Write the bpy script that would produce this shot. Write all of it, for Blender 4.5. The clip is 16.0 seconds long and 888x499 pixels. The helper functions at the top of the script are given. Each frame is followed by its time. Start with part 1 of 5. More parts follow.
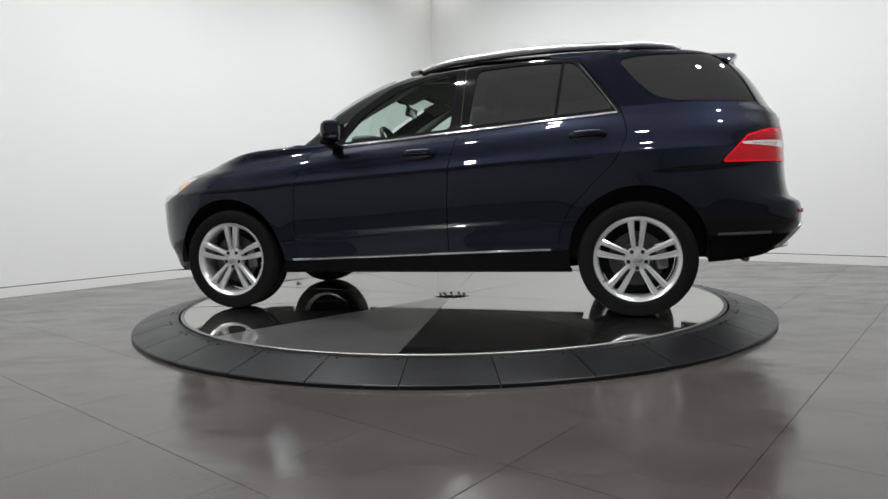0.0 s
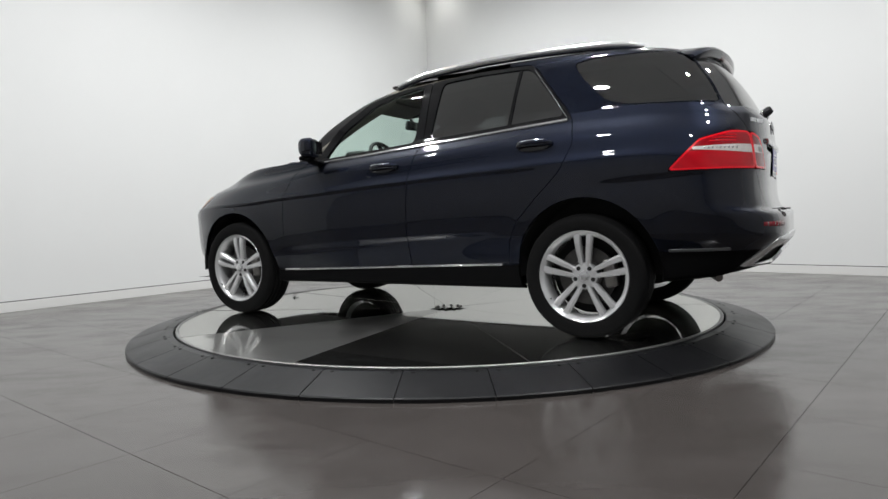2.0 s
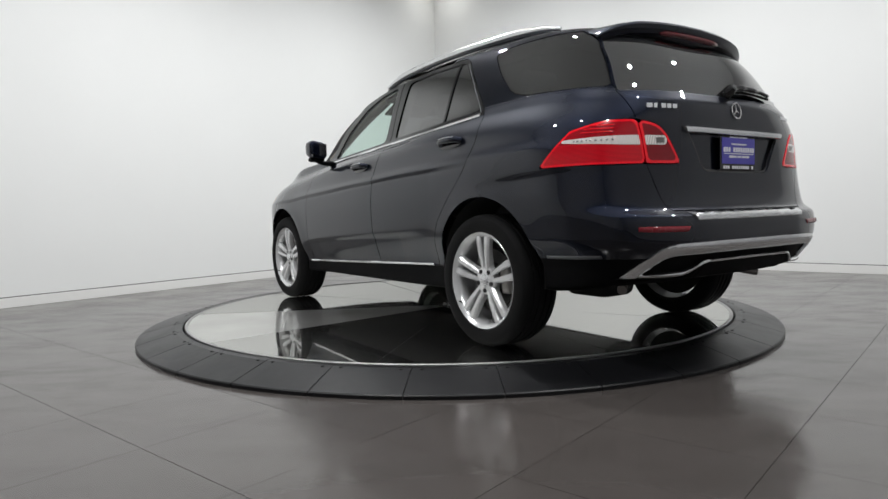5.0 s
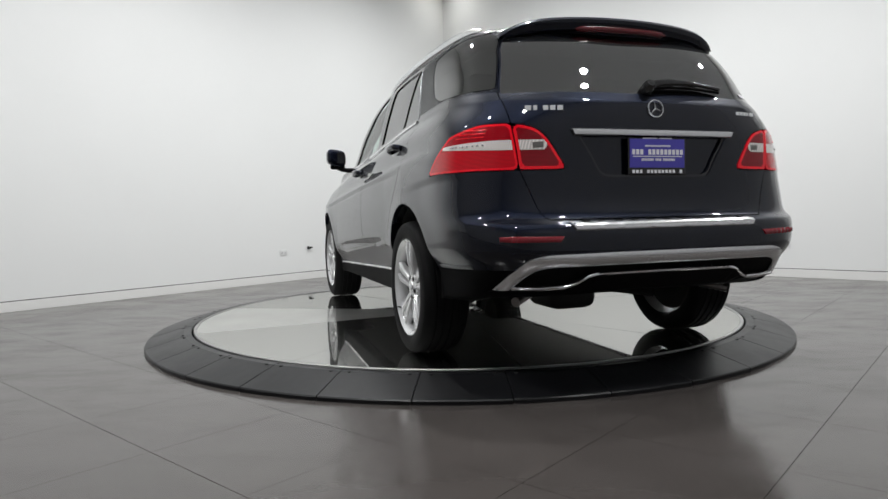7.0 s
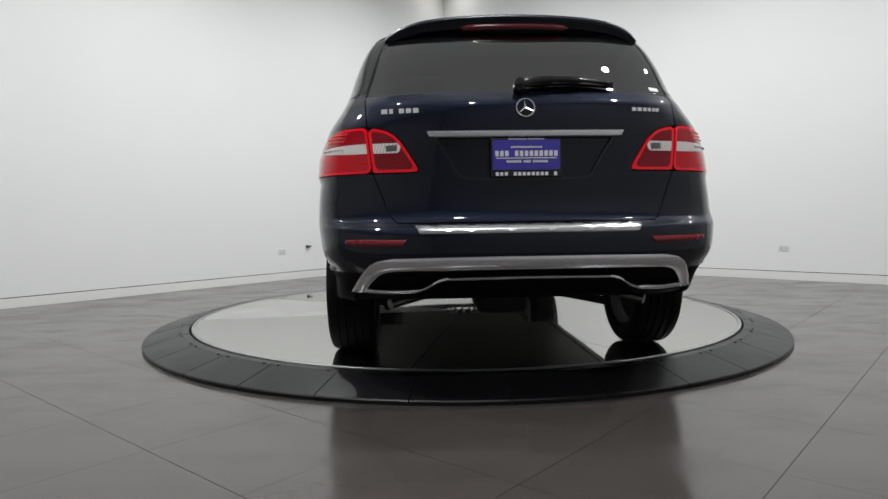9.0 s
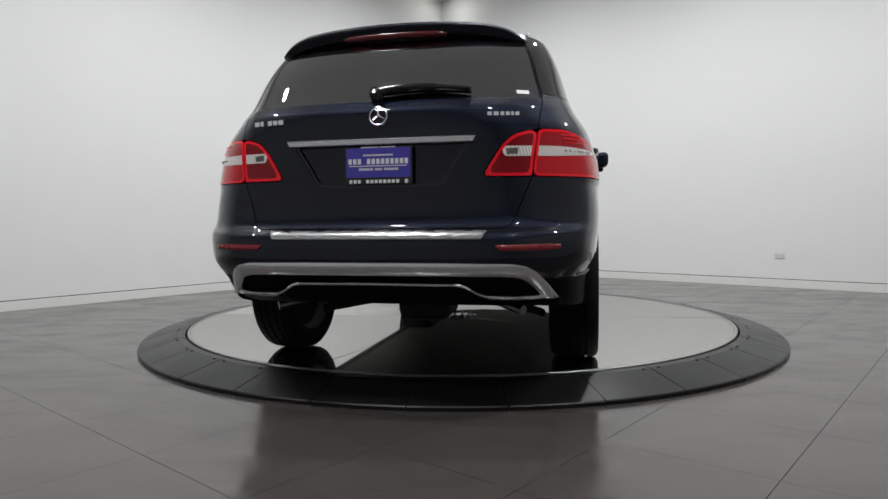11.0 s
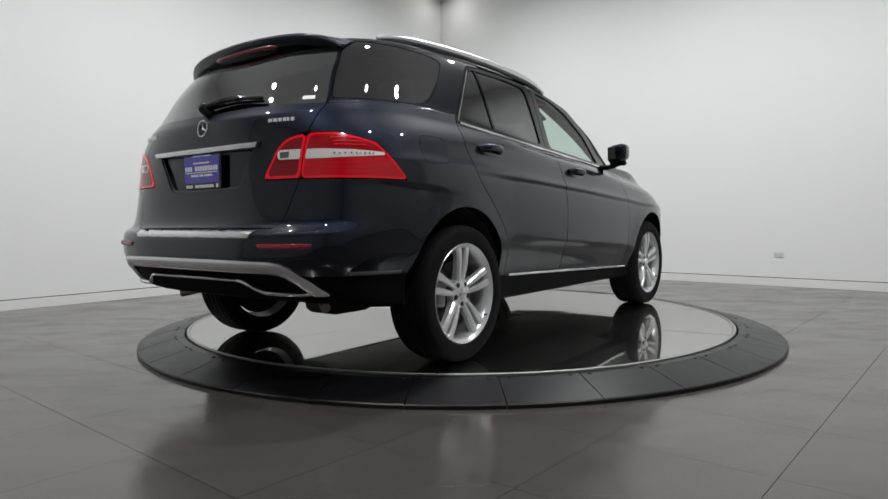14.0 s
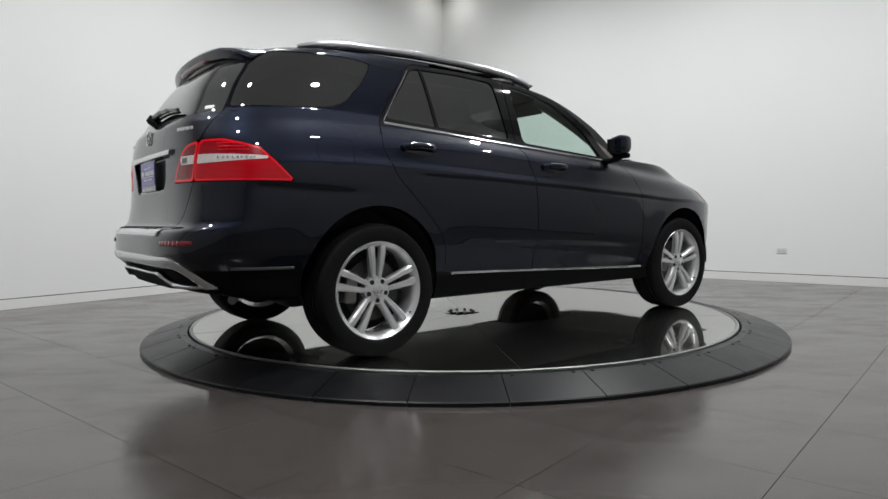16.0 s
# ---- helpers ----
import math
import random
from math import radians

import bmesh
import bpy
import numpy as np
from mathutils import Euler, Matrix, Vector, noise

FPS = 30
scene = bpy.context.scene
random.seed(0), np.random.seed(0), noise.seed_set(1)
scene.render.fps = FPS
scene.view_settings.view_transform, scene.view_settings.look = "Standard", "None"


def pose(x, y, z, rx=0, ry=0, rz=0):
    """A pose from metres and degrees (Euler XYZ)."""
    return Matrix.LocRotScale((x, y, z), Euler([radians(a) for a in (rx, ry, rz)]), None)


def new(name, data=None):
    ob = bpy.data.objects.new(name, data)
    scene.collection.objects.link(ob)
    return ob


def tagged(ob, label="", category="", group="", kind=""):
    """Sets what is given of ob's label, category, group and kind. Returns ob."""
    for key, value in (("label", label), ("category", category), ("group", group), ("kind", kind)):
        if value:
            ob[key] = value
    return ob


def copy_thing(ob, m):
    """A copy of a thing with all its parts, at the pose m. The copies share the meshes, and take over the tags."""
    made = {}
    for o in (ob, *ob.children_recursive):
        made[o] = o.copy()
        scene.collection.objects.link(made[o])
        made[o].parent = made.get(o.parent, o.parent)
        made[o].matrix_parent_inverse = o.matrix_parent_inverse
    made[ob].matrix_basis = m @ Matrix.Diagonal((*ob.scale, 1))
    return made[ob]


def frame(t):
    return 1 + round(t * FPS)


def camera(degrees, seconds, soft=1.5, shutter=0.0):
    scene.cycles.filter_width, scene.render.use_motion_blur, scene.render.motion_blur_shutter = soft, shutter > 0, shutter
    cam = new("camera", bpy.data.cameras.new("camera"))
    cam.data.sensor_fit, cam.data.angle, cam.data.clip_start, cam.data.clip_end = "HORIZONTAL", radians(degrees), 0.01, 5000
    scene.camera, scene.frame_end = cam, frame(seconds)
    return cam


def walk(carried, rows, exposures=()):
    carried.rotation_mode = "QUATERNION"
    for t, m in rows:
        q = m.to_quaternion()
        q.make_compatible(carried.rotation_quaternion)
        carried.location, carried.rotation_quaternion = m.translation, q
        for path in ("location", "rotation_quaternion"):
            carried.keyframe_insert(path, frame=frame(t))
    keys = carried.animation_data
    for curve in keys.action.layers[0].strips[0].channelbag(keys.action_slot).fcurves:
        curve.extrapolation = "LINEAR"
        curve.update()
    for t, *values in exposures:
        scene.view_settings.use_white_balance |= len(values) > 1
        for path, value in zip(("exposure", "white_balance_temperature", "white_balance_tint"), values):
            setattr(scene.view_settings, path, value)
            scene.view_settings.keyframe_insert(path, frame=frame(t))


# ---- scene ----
cam = camera(68.5, 16.0)
walk(cam, [
    (0.0, pose(0.008, -5.271, 0.863, 85.62, 1.40, 0.62)),
    (0.5, pose(0.009, -5.259, 0.862, 85.77, 1.23, 0.60)),
    (1.0, pose(0.009, -5.255, 0.860, 86.25, 1.27, 0.41)),
    (1.5, pose(0.015, -5.267, 0.858, 86.70, 1.70, 0.27)),
    (2.0, pose(0.022, -5.262, 0.857, 86.76, 1.73, 0.39)),
    (2.5, pose(0.016, -5.261, 0.856, 86.60, 1.78, 0.39)),
    (3.0, pose(0.014, -5.262, 0.856, 86.28, 2.24, 0.41)),
    (3.5, pose(0.016, -5.271, 0.855, 86.10, 2.55, 0.28)),
    (6.0, pose(0.001, -5.253, 0.864, 86.86, 0.92, 1.35)),
    (6.5, pose(-0.000, -5.252, 0.859, 86.99, 1.18, 1.54)),
    (7.0, pose(0.001, -5.256, 0.859, 86.93, 1.34, 1.65)),
    (7.5, pose(-0.003, -5.253, 0.858, 86.80, 1.17, 1.63)),
    (8.0, pose(0.001, -5.253, 0.856, 86.81, 0.88, 1.69)),
    (8.5, pose(0.004, -5.255, 0.859, 86.92, 0.88, 1.67)),
    (9.0, pose(0.002, -5.254, 0.862, 86.91, 0.87, 1.57)),
    (11.5, pose(-0.008, -5.257, 0.860, 87.53, 0.47, 1.20)),
    (12.0, pose(0.000, -5.257, 0.860, 87.56, 0.56, 1.08)),
    (12.5, pose(-0.011, -5.259, 0.860, 87.48, 0.53, 0.95)),
    (13.0, pose(-0.001, -5.258, 0.854, 87.39, 0.57, 1.18)),
    (13.5, pose(-0.001, -5.260, 0.860, 87.27, 0.55, 1.22)),
    (14.0, pose(-0.002, -5.261, 0.857, 87.36, 0.54, 1.21)),
    (14.5, pose(-0.005, -5.260, 0.860, 87.30, 0.46, 1.17)),
    (15.0, pose(0.001, -5.262, 0.863, 87.21, 0.55, 1.36)),
    (15.5, pose(0.001, -5.263, 0.860, 87.15, 0.60, 1.49)),
    (16.0, pose(-0.002, -5.259, 0.859, 87.10, 0.76, 1.39)),
], exposures=[(0.0, 0.12), (2.0, 0.11), (3.5, 0.17), (6.0, 0.12), (7.0, 0.10), (9.0, 0.0), (11.5, -0.14), (16.0, -0.09)])

# turn of the platform and the car on it: seconds, degrees
TURN = [(0.0, 165.96), (0.5, 161.89), (1.0, 157.88), (1.5, 153.95), (2.0, 149.81), (2.5, 145.78), (3.0, 141.75), (3.5, 137.98), (6.0, 117.90), (6.5, 113.95), (7.0, 110.04), (7.5, 106.14), (8.0, 102.26), (8.5, 98.42), (9.0, 94.46), (11.5, 74.62), (12.0, 70.59), (12.5, 66.44), (13.0, 62.48), (13.5, 58.38), (14.0, 54.24), (14.5, 50.24), (15.0, 46.23), (15.5, 42.29), (16.0, 38.45)]
DECK_Z = 0.087           # top of the turning deck above the floor
CAR_OFF = (0.035, -0.098)  # the car's middle from the deck's axis
CAR_TURN = 0.217         # its turn against the deck's plates

# ---- world and light ----
world = bpy.data.worlds.new("room_dark")
scene.world = world
world.use_nodes = True
world.node_tree.nodes["Background"].inputs[0].default_value = (0.8, 0.85, 0.9, 1)
world.node_tree.nodes["Background"].inputs[1].default_value = 0.05

U = Vector((0.629, 0.777, 0))      # along the tile rows
W_ = Vector((0.777, -0.629, 0))    # across them
CEIL = 4.62
U0, U1, V0, V1 = -7.0, 4.64, -4.10, 5.6   # inner faces of the four walls


def uv(u, v, z=0.0):
    return U * u + W_ * v + Vector((0, 0, z))


SPOTS = [(u, v) for u in (-3.6, -0.6, 2.4) for v in (-1.9, 0.8, 3.5)]
for u, v in SPOTS:
    d = bpy.data.lights.new("spot_glow", "AREA")
    d.shape, d.size, d.energy, d.color = "DISK", 0.17, 61.0, (0.985, 0.99, 1.0)
    d.spread = radians(170)
    lamp = new("ceiling_light", d)
    lamp.matrix_world = Matrix.Translation(uv(u, v, CEIL - 0.020))


# ---- materials ----
def mat(name, color, rough=0.5, metal=0.0, coat=0.0, coat_rough=0.03, var=0.0, scale=8.0, bump=0.0, bump_scale=60.0, rvar=0.0,
        spec=0.5, emit=None, power=1.0, rand=0.0, stretch=(1, 1, 1), place=False, rough_rand=0.0, bands=None):
    m = bpy.data.materials.new(name)
    m.use_nodes = True
    nt = m.node_tree
    b = nt.nodes["Principled BSDF"]
    b.inputs["Base Color"].default_value = (*color, 1)
    b.inputs["Roughness"].default_value = rough
    b.inputs["Metallic"].default_value = metal
    b.inputs["Coat Weight"].default_value = coat
    b.inputs["Coat Roughness"].default_value = coat_rough
    b.inputs["Specular IOR Level"].default_value = spec
    if emit:
        b.inputs["Emission Color"].default_value = (*emit, 1)
        b.inputs["Emission Strength"].default_value = power
    tc = nt.nodes.new("ShaderNodeTexCoord")
    mp = nt.nodes.new("ShaderNodeMapping")
    mp.inputs["Scale"].default_value = stretch
    if place:                                   # pattern runs on from piece to piece
        geo = nt.nodes.new("ShaderNodeNewGeometry")
        nt.links.new(geo.outputs["Position"], mp.inputs[0])
    else:
        nt.links.new(tc.outputs["Object"], mp.inputs[0])

    def noise_node(sc, detail=5.0):
        n = nt.nodes.new("ShaderNodeTexNoise")
        n.inputs["Scale"].default_value = sc
        n.inputs["Detail"].default_value = detail
        nt.links.new(mp.outputs[0], n.inputs["Vector"])
        return n

    if var or rand:
        n = noise_node(scale)
        lo = nt.nodes.new("ShaderNodeMix")
        lo.data_type = "RGBA"
        lo.inputs[6].default_value = (*[c * (1 - var) for c in color], 1)
        lo.inputs[7].default_value = (*[min(1, c * (1 + var)) for c in color], 1)
        nt.links.new(n.outputs[0], lo.inputs[0])
        out = lo.outputs[2]
        if rand:
            oi = nt.nodes.new("ShaderNodeObjectInfo")
            mr = nt.nodes.new("ShaderNodeMapRange")
            mr.inputs[3].default_value, mr.inputs[4].default_value = 1 - rand, 1 + rand
            nt.links.new(oi.outputs["Random"], mr.inputs[0])
            hs = nt.nodes.new("ShaderNodeHueSaturation")
            nt.links.new(mr.outputs[0], hs.inputs["Value"])
            nt.links.new(out, hs.inputs["Color"])
            out = hs.outputs[0]
        nt.links.new(out, b.inputs["Base Color"])
    if bands:                                   # fine moulded ribs in a lens
        wv = nt.nodes.new("ShaderNodeTexWave")
        wv.bands_direction = bands[0]
        wv.inputs["Scale"].default_value = bands[1]
        nt.links.new(mp.outputs[0], wv.inputs["Vector"])
        mb = nt.nodes.new("ShaderNodeMix")
        mb.data_type = "RGBA"
        mb.inputs[6].default_value = (*[c * bands[2] for c in color], 1)
        mb.inputs[7].default_value = (*color, 1)
        nt.links.new(wv.outputs["Fac"], mb.inputs[0])
        nt.links.new(mb.outputs[2], b.inputs["Base Color"])
    if rvar:
        n2 = noise_node(scale * 0.6, 10.0)
        n2.inputs["Roughness"].default_value = 0.68
        mr2 = nt.nodes.new("ShaderNodeMapRange")
        mr2.inputs[1].default_value, mr2.inputs[2].default_value = 0.40, 0.60
        mr2.inputs[3].default_value, mr2.inputs[4].default_value = max(0.02, rough - rvar), rough + rvar
        nt.links.new(n2.outputs[0], mr2.inputs[0])
        nt.links.new(mr2.outputs[0], b.inputs["Roughness"])
    if rough_rand:
        oi2 = nt.nodes.new("ShaderNodeObjectInfo")
        mr3 = nt.nodes.new("ShaderNodeMapRange")
        mr3.inputs[3].default_value, mr3.inputs[4].default_value = rough, rough + rough_rand
        nt.links.new(oi2.outputs["Random"], mr3.inputs[0])
        n4 = noise_node(scale * 2.0, 8.0)
        ad = nt.nodes.new("ShaderNodeMath")
        ad.operation = "MULTIPLY_ADD"
        ad.inputs[1].default_value = 0.05
        nt.links.new(n4.outputs[0], ad.inputs[0])
        nt.links.new(mr3.outputs[0], ad.inputs[2])
        nt.links.new(ad.outputs[0], b.inputs["Roughness"])
    if bump:
        n3 = noise_node(bump_scale, 3.0)
        bp = nt.nodes.new("ShaderNodeBump")
        bp.inputs["Strength"].default_value = bump
        bp.inputs["Distance"].default_value = 0.002
        nt.links.new(n3.outputs[0], bp.inputs["Height"])
        nt.links.new(bp.outputs[0], b.inputs["Normal"])
    return m


def glass_mat(name, tint, f0=0.05, gloss_rough=0.015):
    """Thin sheet glass: tinted see-through, with a gloss that grows towards the edge of sight."""
    m = bpy.data.materials.new(name)
    m.use_nodes = True
    nt = m.node_tree
    nt.nodes.remove(nt.nodes["Principled BSDF"])
    tr = nt.nodes.new("ShaderNodeBsdfTransparent")
    tr.inputs[0].default_value = (*tint, 1)
    gl = nt.nodes.new("ShaderNodeBsdfGlossy")
    gl.inputs["Roughness"].default_value = gloss_rough
    lw = nt.nodes.new("ShaderNodeLayerWeight")
    lw.inputs[0].default_value = 0.5
    pw = nt.nodes.new("ShaderNodeMath")
    pw.operation = "POWER"
    pw.inputs[1].default_value = 5.0
    ma = nt.nodes.new("ShaderNodeMath")
    ma.operation = "MULTIPLY_ADD"
    ma.inputs[1].default_value = 1.0 - f0
    ma.inputs[2].default_value = f0
    nt.links.new(lw.outputs["Facing"], pw.inputs[0])
    nt.links.new(pw.outputs[0], ma.inputs[0])
    mx = nt.nodes.new("ShaderNodeMixShader")
    nt.links.new(ma.outputs[0], mx.inputs[0])
    nt.links.new(tr.outputs[0], mx.inputs[1])
    nt.links.new(gl.outputs[0], mx.inputs[2])
    nt.links.new(mx.outputs[0], nt.nodes["Material Output"].inputs[0])
    return m


def deck_mat(name, color, sharp, hazy, share, spread):
    """Polished plate under fine scuffs: a clear reflection with a hazy one over it, patchy as the wear is."""
    m = bpy.data.materials.new(name)
    m.use_nodes = True
    nt = m.node_tree
    nt.nodes.remove(nt.nodes["Principled BSDF"])
    lobes = []
    for r in (sharp, hazy):
        g = nt.nodes.new("ShaderNodeBsdfGlossy")
        g.inputs["Color"].default_value = (*color, 1)
        g.inputs["Roughness"].default_value = r
        lobes.append(g)
    tc = nt.nodes.new("ShaderNodeTexCoord")
    n = nt.nodes.new("ShaderNodeTexNoise")
    n.inputs["Scale"].default_value = 1.6
    n.inputs["Detail"].default_value = 4.0
    nt.links.new(tc.outputs["Object"], n.inputs["Vector"])
    mr = nt.nodes.new("ShaderNodeMapRange")
    mr.inputs[1].default_value, mr.inputs[2].default_value = 0.35, 0.65
    mr.inputs[3].default_value, mr.inputs[4].default_value = share - spread, share + spread
    nt.links.new(n.outputs[0], mr.inputs[0])
    mx = nt.nodes.new("ShaderNodeMixShader")
    nt.links.new(mr.outputs[0], mx.inputs[0])
    nt.links.new(lobes[0].outputs[0], mx.inputs[1])
    nt.links.new(lobes[1].outputs[0], mx.inputs[2])
    nt.links.new(mx.outputs[0], nt.nodes["Material Output"].inputs[0])
    return m


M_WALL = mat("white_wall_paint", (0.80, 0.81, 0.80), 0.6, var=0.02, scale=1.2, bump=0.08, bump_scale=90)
# the two unseen walls: greys set by the brightness mirrored in the car
M_MIRRORED_MID = mat("unseen_wall_reflection_mid_grey", (0.27, 0.27, 0.275), 0.6, var=0.05, scale=1.2)
M_MIRRORED_GREY = mat("unseen_wall_reflection_grey", (0.34, 0.34, 0.345), 0.6, var=0.05, scale=1.2)
M_CEIL = mat("ceiling_paint", (0.80, 0.81, 0.81), 0.7, var=0.03, scale=1.0)
M_BASE = mat("baseboard_paint", (0.78, 0.78, 0.76), 0.4, var=0.02)
M_TILE = mat("grey_porcelain_tile", (0.060, 0.0535, 0.0500), 0.18, spec=0.54, var=0.15, scale=3.0, rvar=0.06, place=True, stretch=(1.0, 2.2, 1.0), bump=0.04, bump_scale=30, rand=0.05)
M_GROUT = mat("dark_grout", (0.055, 0.05, 0.048), 0.8, var=0.2, scale=30)
M_RUBBER = mat("black_ramp_rubber", (0.0075, 0.0077, 0.0088), 0.36, spec=0.27, var=0.2, scale=6, rvar=0.03, bump=0.1, bump_scale=140, rand=0.12)
M_GAP = mat("black_gap", (0.004, 0.004, 0.004), 0.8)
M_DECK = deck_mat("polished_steel_deck", (0.66, 0.66, 0.64), 0.035, 0.26, 0.13, 0.03)
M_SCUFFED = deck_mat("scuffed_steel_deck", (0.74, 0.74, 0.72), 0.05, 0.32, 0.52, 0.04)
M_RIMSTEEL = mat("deck_edge_steel", (0.36, 0.36, 0.355), 0.45, metal=1.0)
M_PAINT = mat("navy_metallic_paint", (0.0066, 0.0090, 0.0180), 0.46, metal=1.0, coat=1.0, coat_rough=0.012, var=0.05, scale=300)
M_TRIM = mat("black_plastic_trim", (0.0040, 0.0040, 0.0044), 0.6, spec=0.05, bump=0.1, bump_scale=400)
M_GLOSSBLACK = mat("gloss_black", (0.006, 0.006, 0.007), 0.12, coat=0.6)
M_PILLAR = mat("black_pillar_gloss", (0.006, 0.006, 0.007), 0.05, coat=0.3)
M_CHROME = mat("bright_chrome", (0.88, 0.89, 0.90), 0.14, metal=1.0)
M_SATIN = mat("satin_silver_trim", (0.80, 0.81, 0.82), 0.22, metal=0.88)
M_ALLOY = mat("silver_alloy", (0.74, 0.745, 0.75), 0.26, metal=0.60, coat=0.5, var=0.03)
M_TYRE = mat("tyre_rubber", (0.006, 0.006, 0.0062), 0.7, spec=0.12, bump=0.15, bump_scale=200, var=0.2, scale=20)
M_BRAKE = mat("brake_iron", (0.085, 0.083, 0.080), 0.40, metal=0.9, var=0.2, scale=30)
M_RED = mat("red_lamp_lens", (0.84, 0.003, 0.016), 0.2, spec=0.2, coat=0.8)
M_DEEPRED = mat("deep_red_lens", (0.26, 0.001, 0.008), 0.2, spec=0.2, coat=0.6, bands=("Z", 55.0, 0.5))
M_MIDRED = mat("ribbed_red_lens", (0.74, 0.002, 0.014), 0.2, spec=0.2, coat=0.7, bands=("Z", 55.0, 0.35))
M_UPRED = mat("upper_red_lens", (0.44, 0.002, 0.011), 0.2, spec=0.2, coat=0.7, bands=("Z", 70.0, 0.45))
M_DARKRED = mat("dark_red_lens", (0.20, 0.010, 0.018), 0.2, coat=0.6)
M_CLEAR = mat("clear_lamp_lens", (0.84, 0.79, 0.76), 0.18, coat=1.0, bands=("X", 85.0, 0.62))
M_HIGHRED = mat("smoked_red_lens", (0.085, 0.005, 0.009), 0.2, coat=0.5)
M_AMBER = mat("amber_lens", (0.60, 0.28, 0.12), 0.15, coat=1.0)
M_HEAD = mat("headlamp_lens", (0.55, 0.57, 0.6), 0.1, metal=0.5, coat=1.0)
M_INNER = mat("dark_cabin_lining", (0.012, 0.012, 0.013), 0.8)
M_LINER = mat("light_headliner", (0.20, 0.185, 0.155), 0.85, bump=0.1)
M_LEATHER = mat("dark_leather", (0.02, 0.019, 0.018), 0.5, bump=0.15, bump_scale=120)
M_PLATE = mat("violet_blue_plate", (0.055, 0.045, 0.36), 0.3, coat=0.4, var=0.05)
M_BADGE = mat("badge_silver", (0.80, 0.81, 0.82), 0.35, metal=0.3)
M_DULL = mat("dull_grey_strip", (0.16, 0.165, 0.17), 0.35, metal=0.6)
M_WHITE = mat("white_print", (0.75, 0.75, 0.78), 0.5)
M_SOCKET = mat("white_socket_plastic", (0.70, 0.71, 0.70), 0.4)
M_LAMPGLOW = mat("lamp_glow", (1, 1, 1), 0.5, emit=(1.0, 0.98, 0.94), power=30.0)
M_LAMPBODY = mat("white_lamp_housing", (0.6, 0.6, 0.6), 0.4)
M_UNDER = mat("underbody_black", (0.012, 0.012, 0.012), 0.7, var=0.3, scale=9)
M_EXH = mat("exhaust_steel", (0.25, 0.24, 0.23), 0.35, metal=1.0)
G_CLEAR = glass_mat("clear_green_glass", (0.80, 0.90, 0.86))
G_PRIV = glass_mat("privacy_glass", (0.075, 0.078, 0.082), f0=0.29)
G_REAR = glass_mat("rear_privacy_glass", (0.05, 0.052, 0.056), f0=0.46)


# ---- building helpers ----
def mesh_ob(name, verts, faces, material, parent=None, label="", normals=None, smooth=False):
    me = bpy.data.meshes.new(name)
    me.from_pydata([tuple(map(float, v)) for v in verts], [], [tuple(map(int, f)) for f in faces])
    me.materials.append(material)
    me.update()
    if smooth or normals is not None:
        me.polygons.foreach_set("use_smooth", [True] * len(me.polygons))
    if normals is not None:
        me.normals_split_custom_set_from_vertices([tuple(map(float, n)) for n in normals])
    ob = new(name, me)
    if parent:
        ob.parent = parent
    if label:
        ob["label"] = label
    return ob


def part(name, bm, material, parent=None, label="", smooth=False):
    bmesh.ops.recalc_face_normals(bm, faces=bm.faces)
    me = bpy.data.meshes.new(name)
    bm.to_mesh(me)
    bm.free()
    me.materials.append(material)
    if smooth:
        me.polygons.foreach_set("use_smooth", [True] * len(me.polygons))
        me.set_sharp_from_angle(angle=radians(38))
    ob = new(name, me)
    if parent:
        ob.parent = parent
    if label:
        ob["label"] = label
    return ob


def box(bm, cx, cy, cz, sx, sy, sz, m=None, bevel=0.0, seg=2):
    r = bmesh.ops.create_cube(bm, size=1.0)
    bmesh.ops.scale(bm, vec=(sx, sy, sz), verts=r["verts"])
    if bevel:
        es = {e for v in r["verts"] for e in v.link_edges}
        g = bmesh.ops.bevel(bm, geom=list(es), offset=bevel, segments=seg, affect="EDGES", profile=0.5)
        vs = list({v for f in g["faces"] for v in f.verts} | {v for v in r["verts"] if v.is_valid})
    else:
        vs = r["verts"]
    t = Matrix.Translation((cx, cy, cz))
    if m is not None:
        t = t @ m
    bmesh.ops.transform(bm, matrix=t, verts=vs)
    return vs


def lathe(bm, prof, seg=64, m=None, closed=False):
    """Spin (radius, y) pairs about the y axis."""
    rings = []
    for r, y in prof:
        rings.append([bm.verts.new((r * math.cos(2 * math.pi * i / seg), y, r * math.sin(2 * math.pi * i / seg))) for i in range(seg)])
    n = len(rings)
    for a in range(n if closed else n - 1):
        A, B = rings[a], rings[(a + 1) % n]
        for i in range(seg):
            j = (i + 1) % seg
            bm.faces.new((A[i], A[j], B[j], B[i]))
    if m is not None:
        bmesh.ops.transform(bm, matrix=m, verts=[v for r in rings for v in r])
    return rings


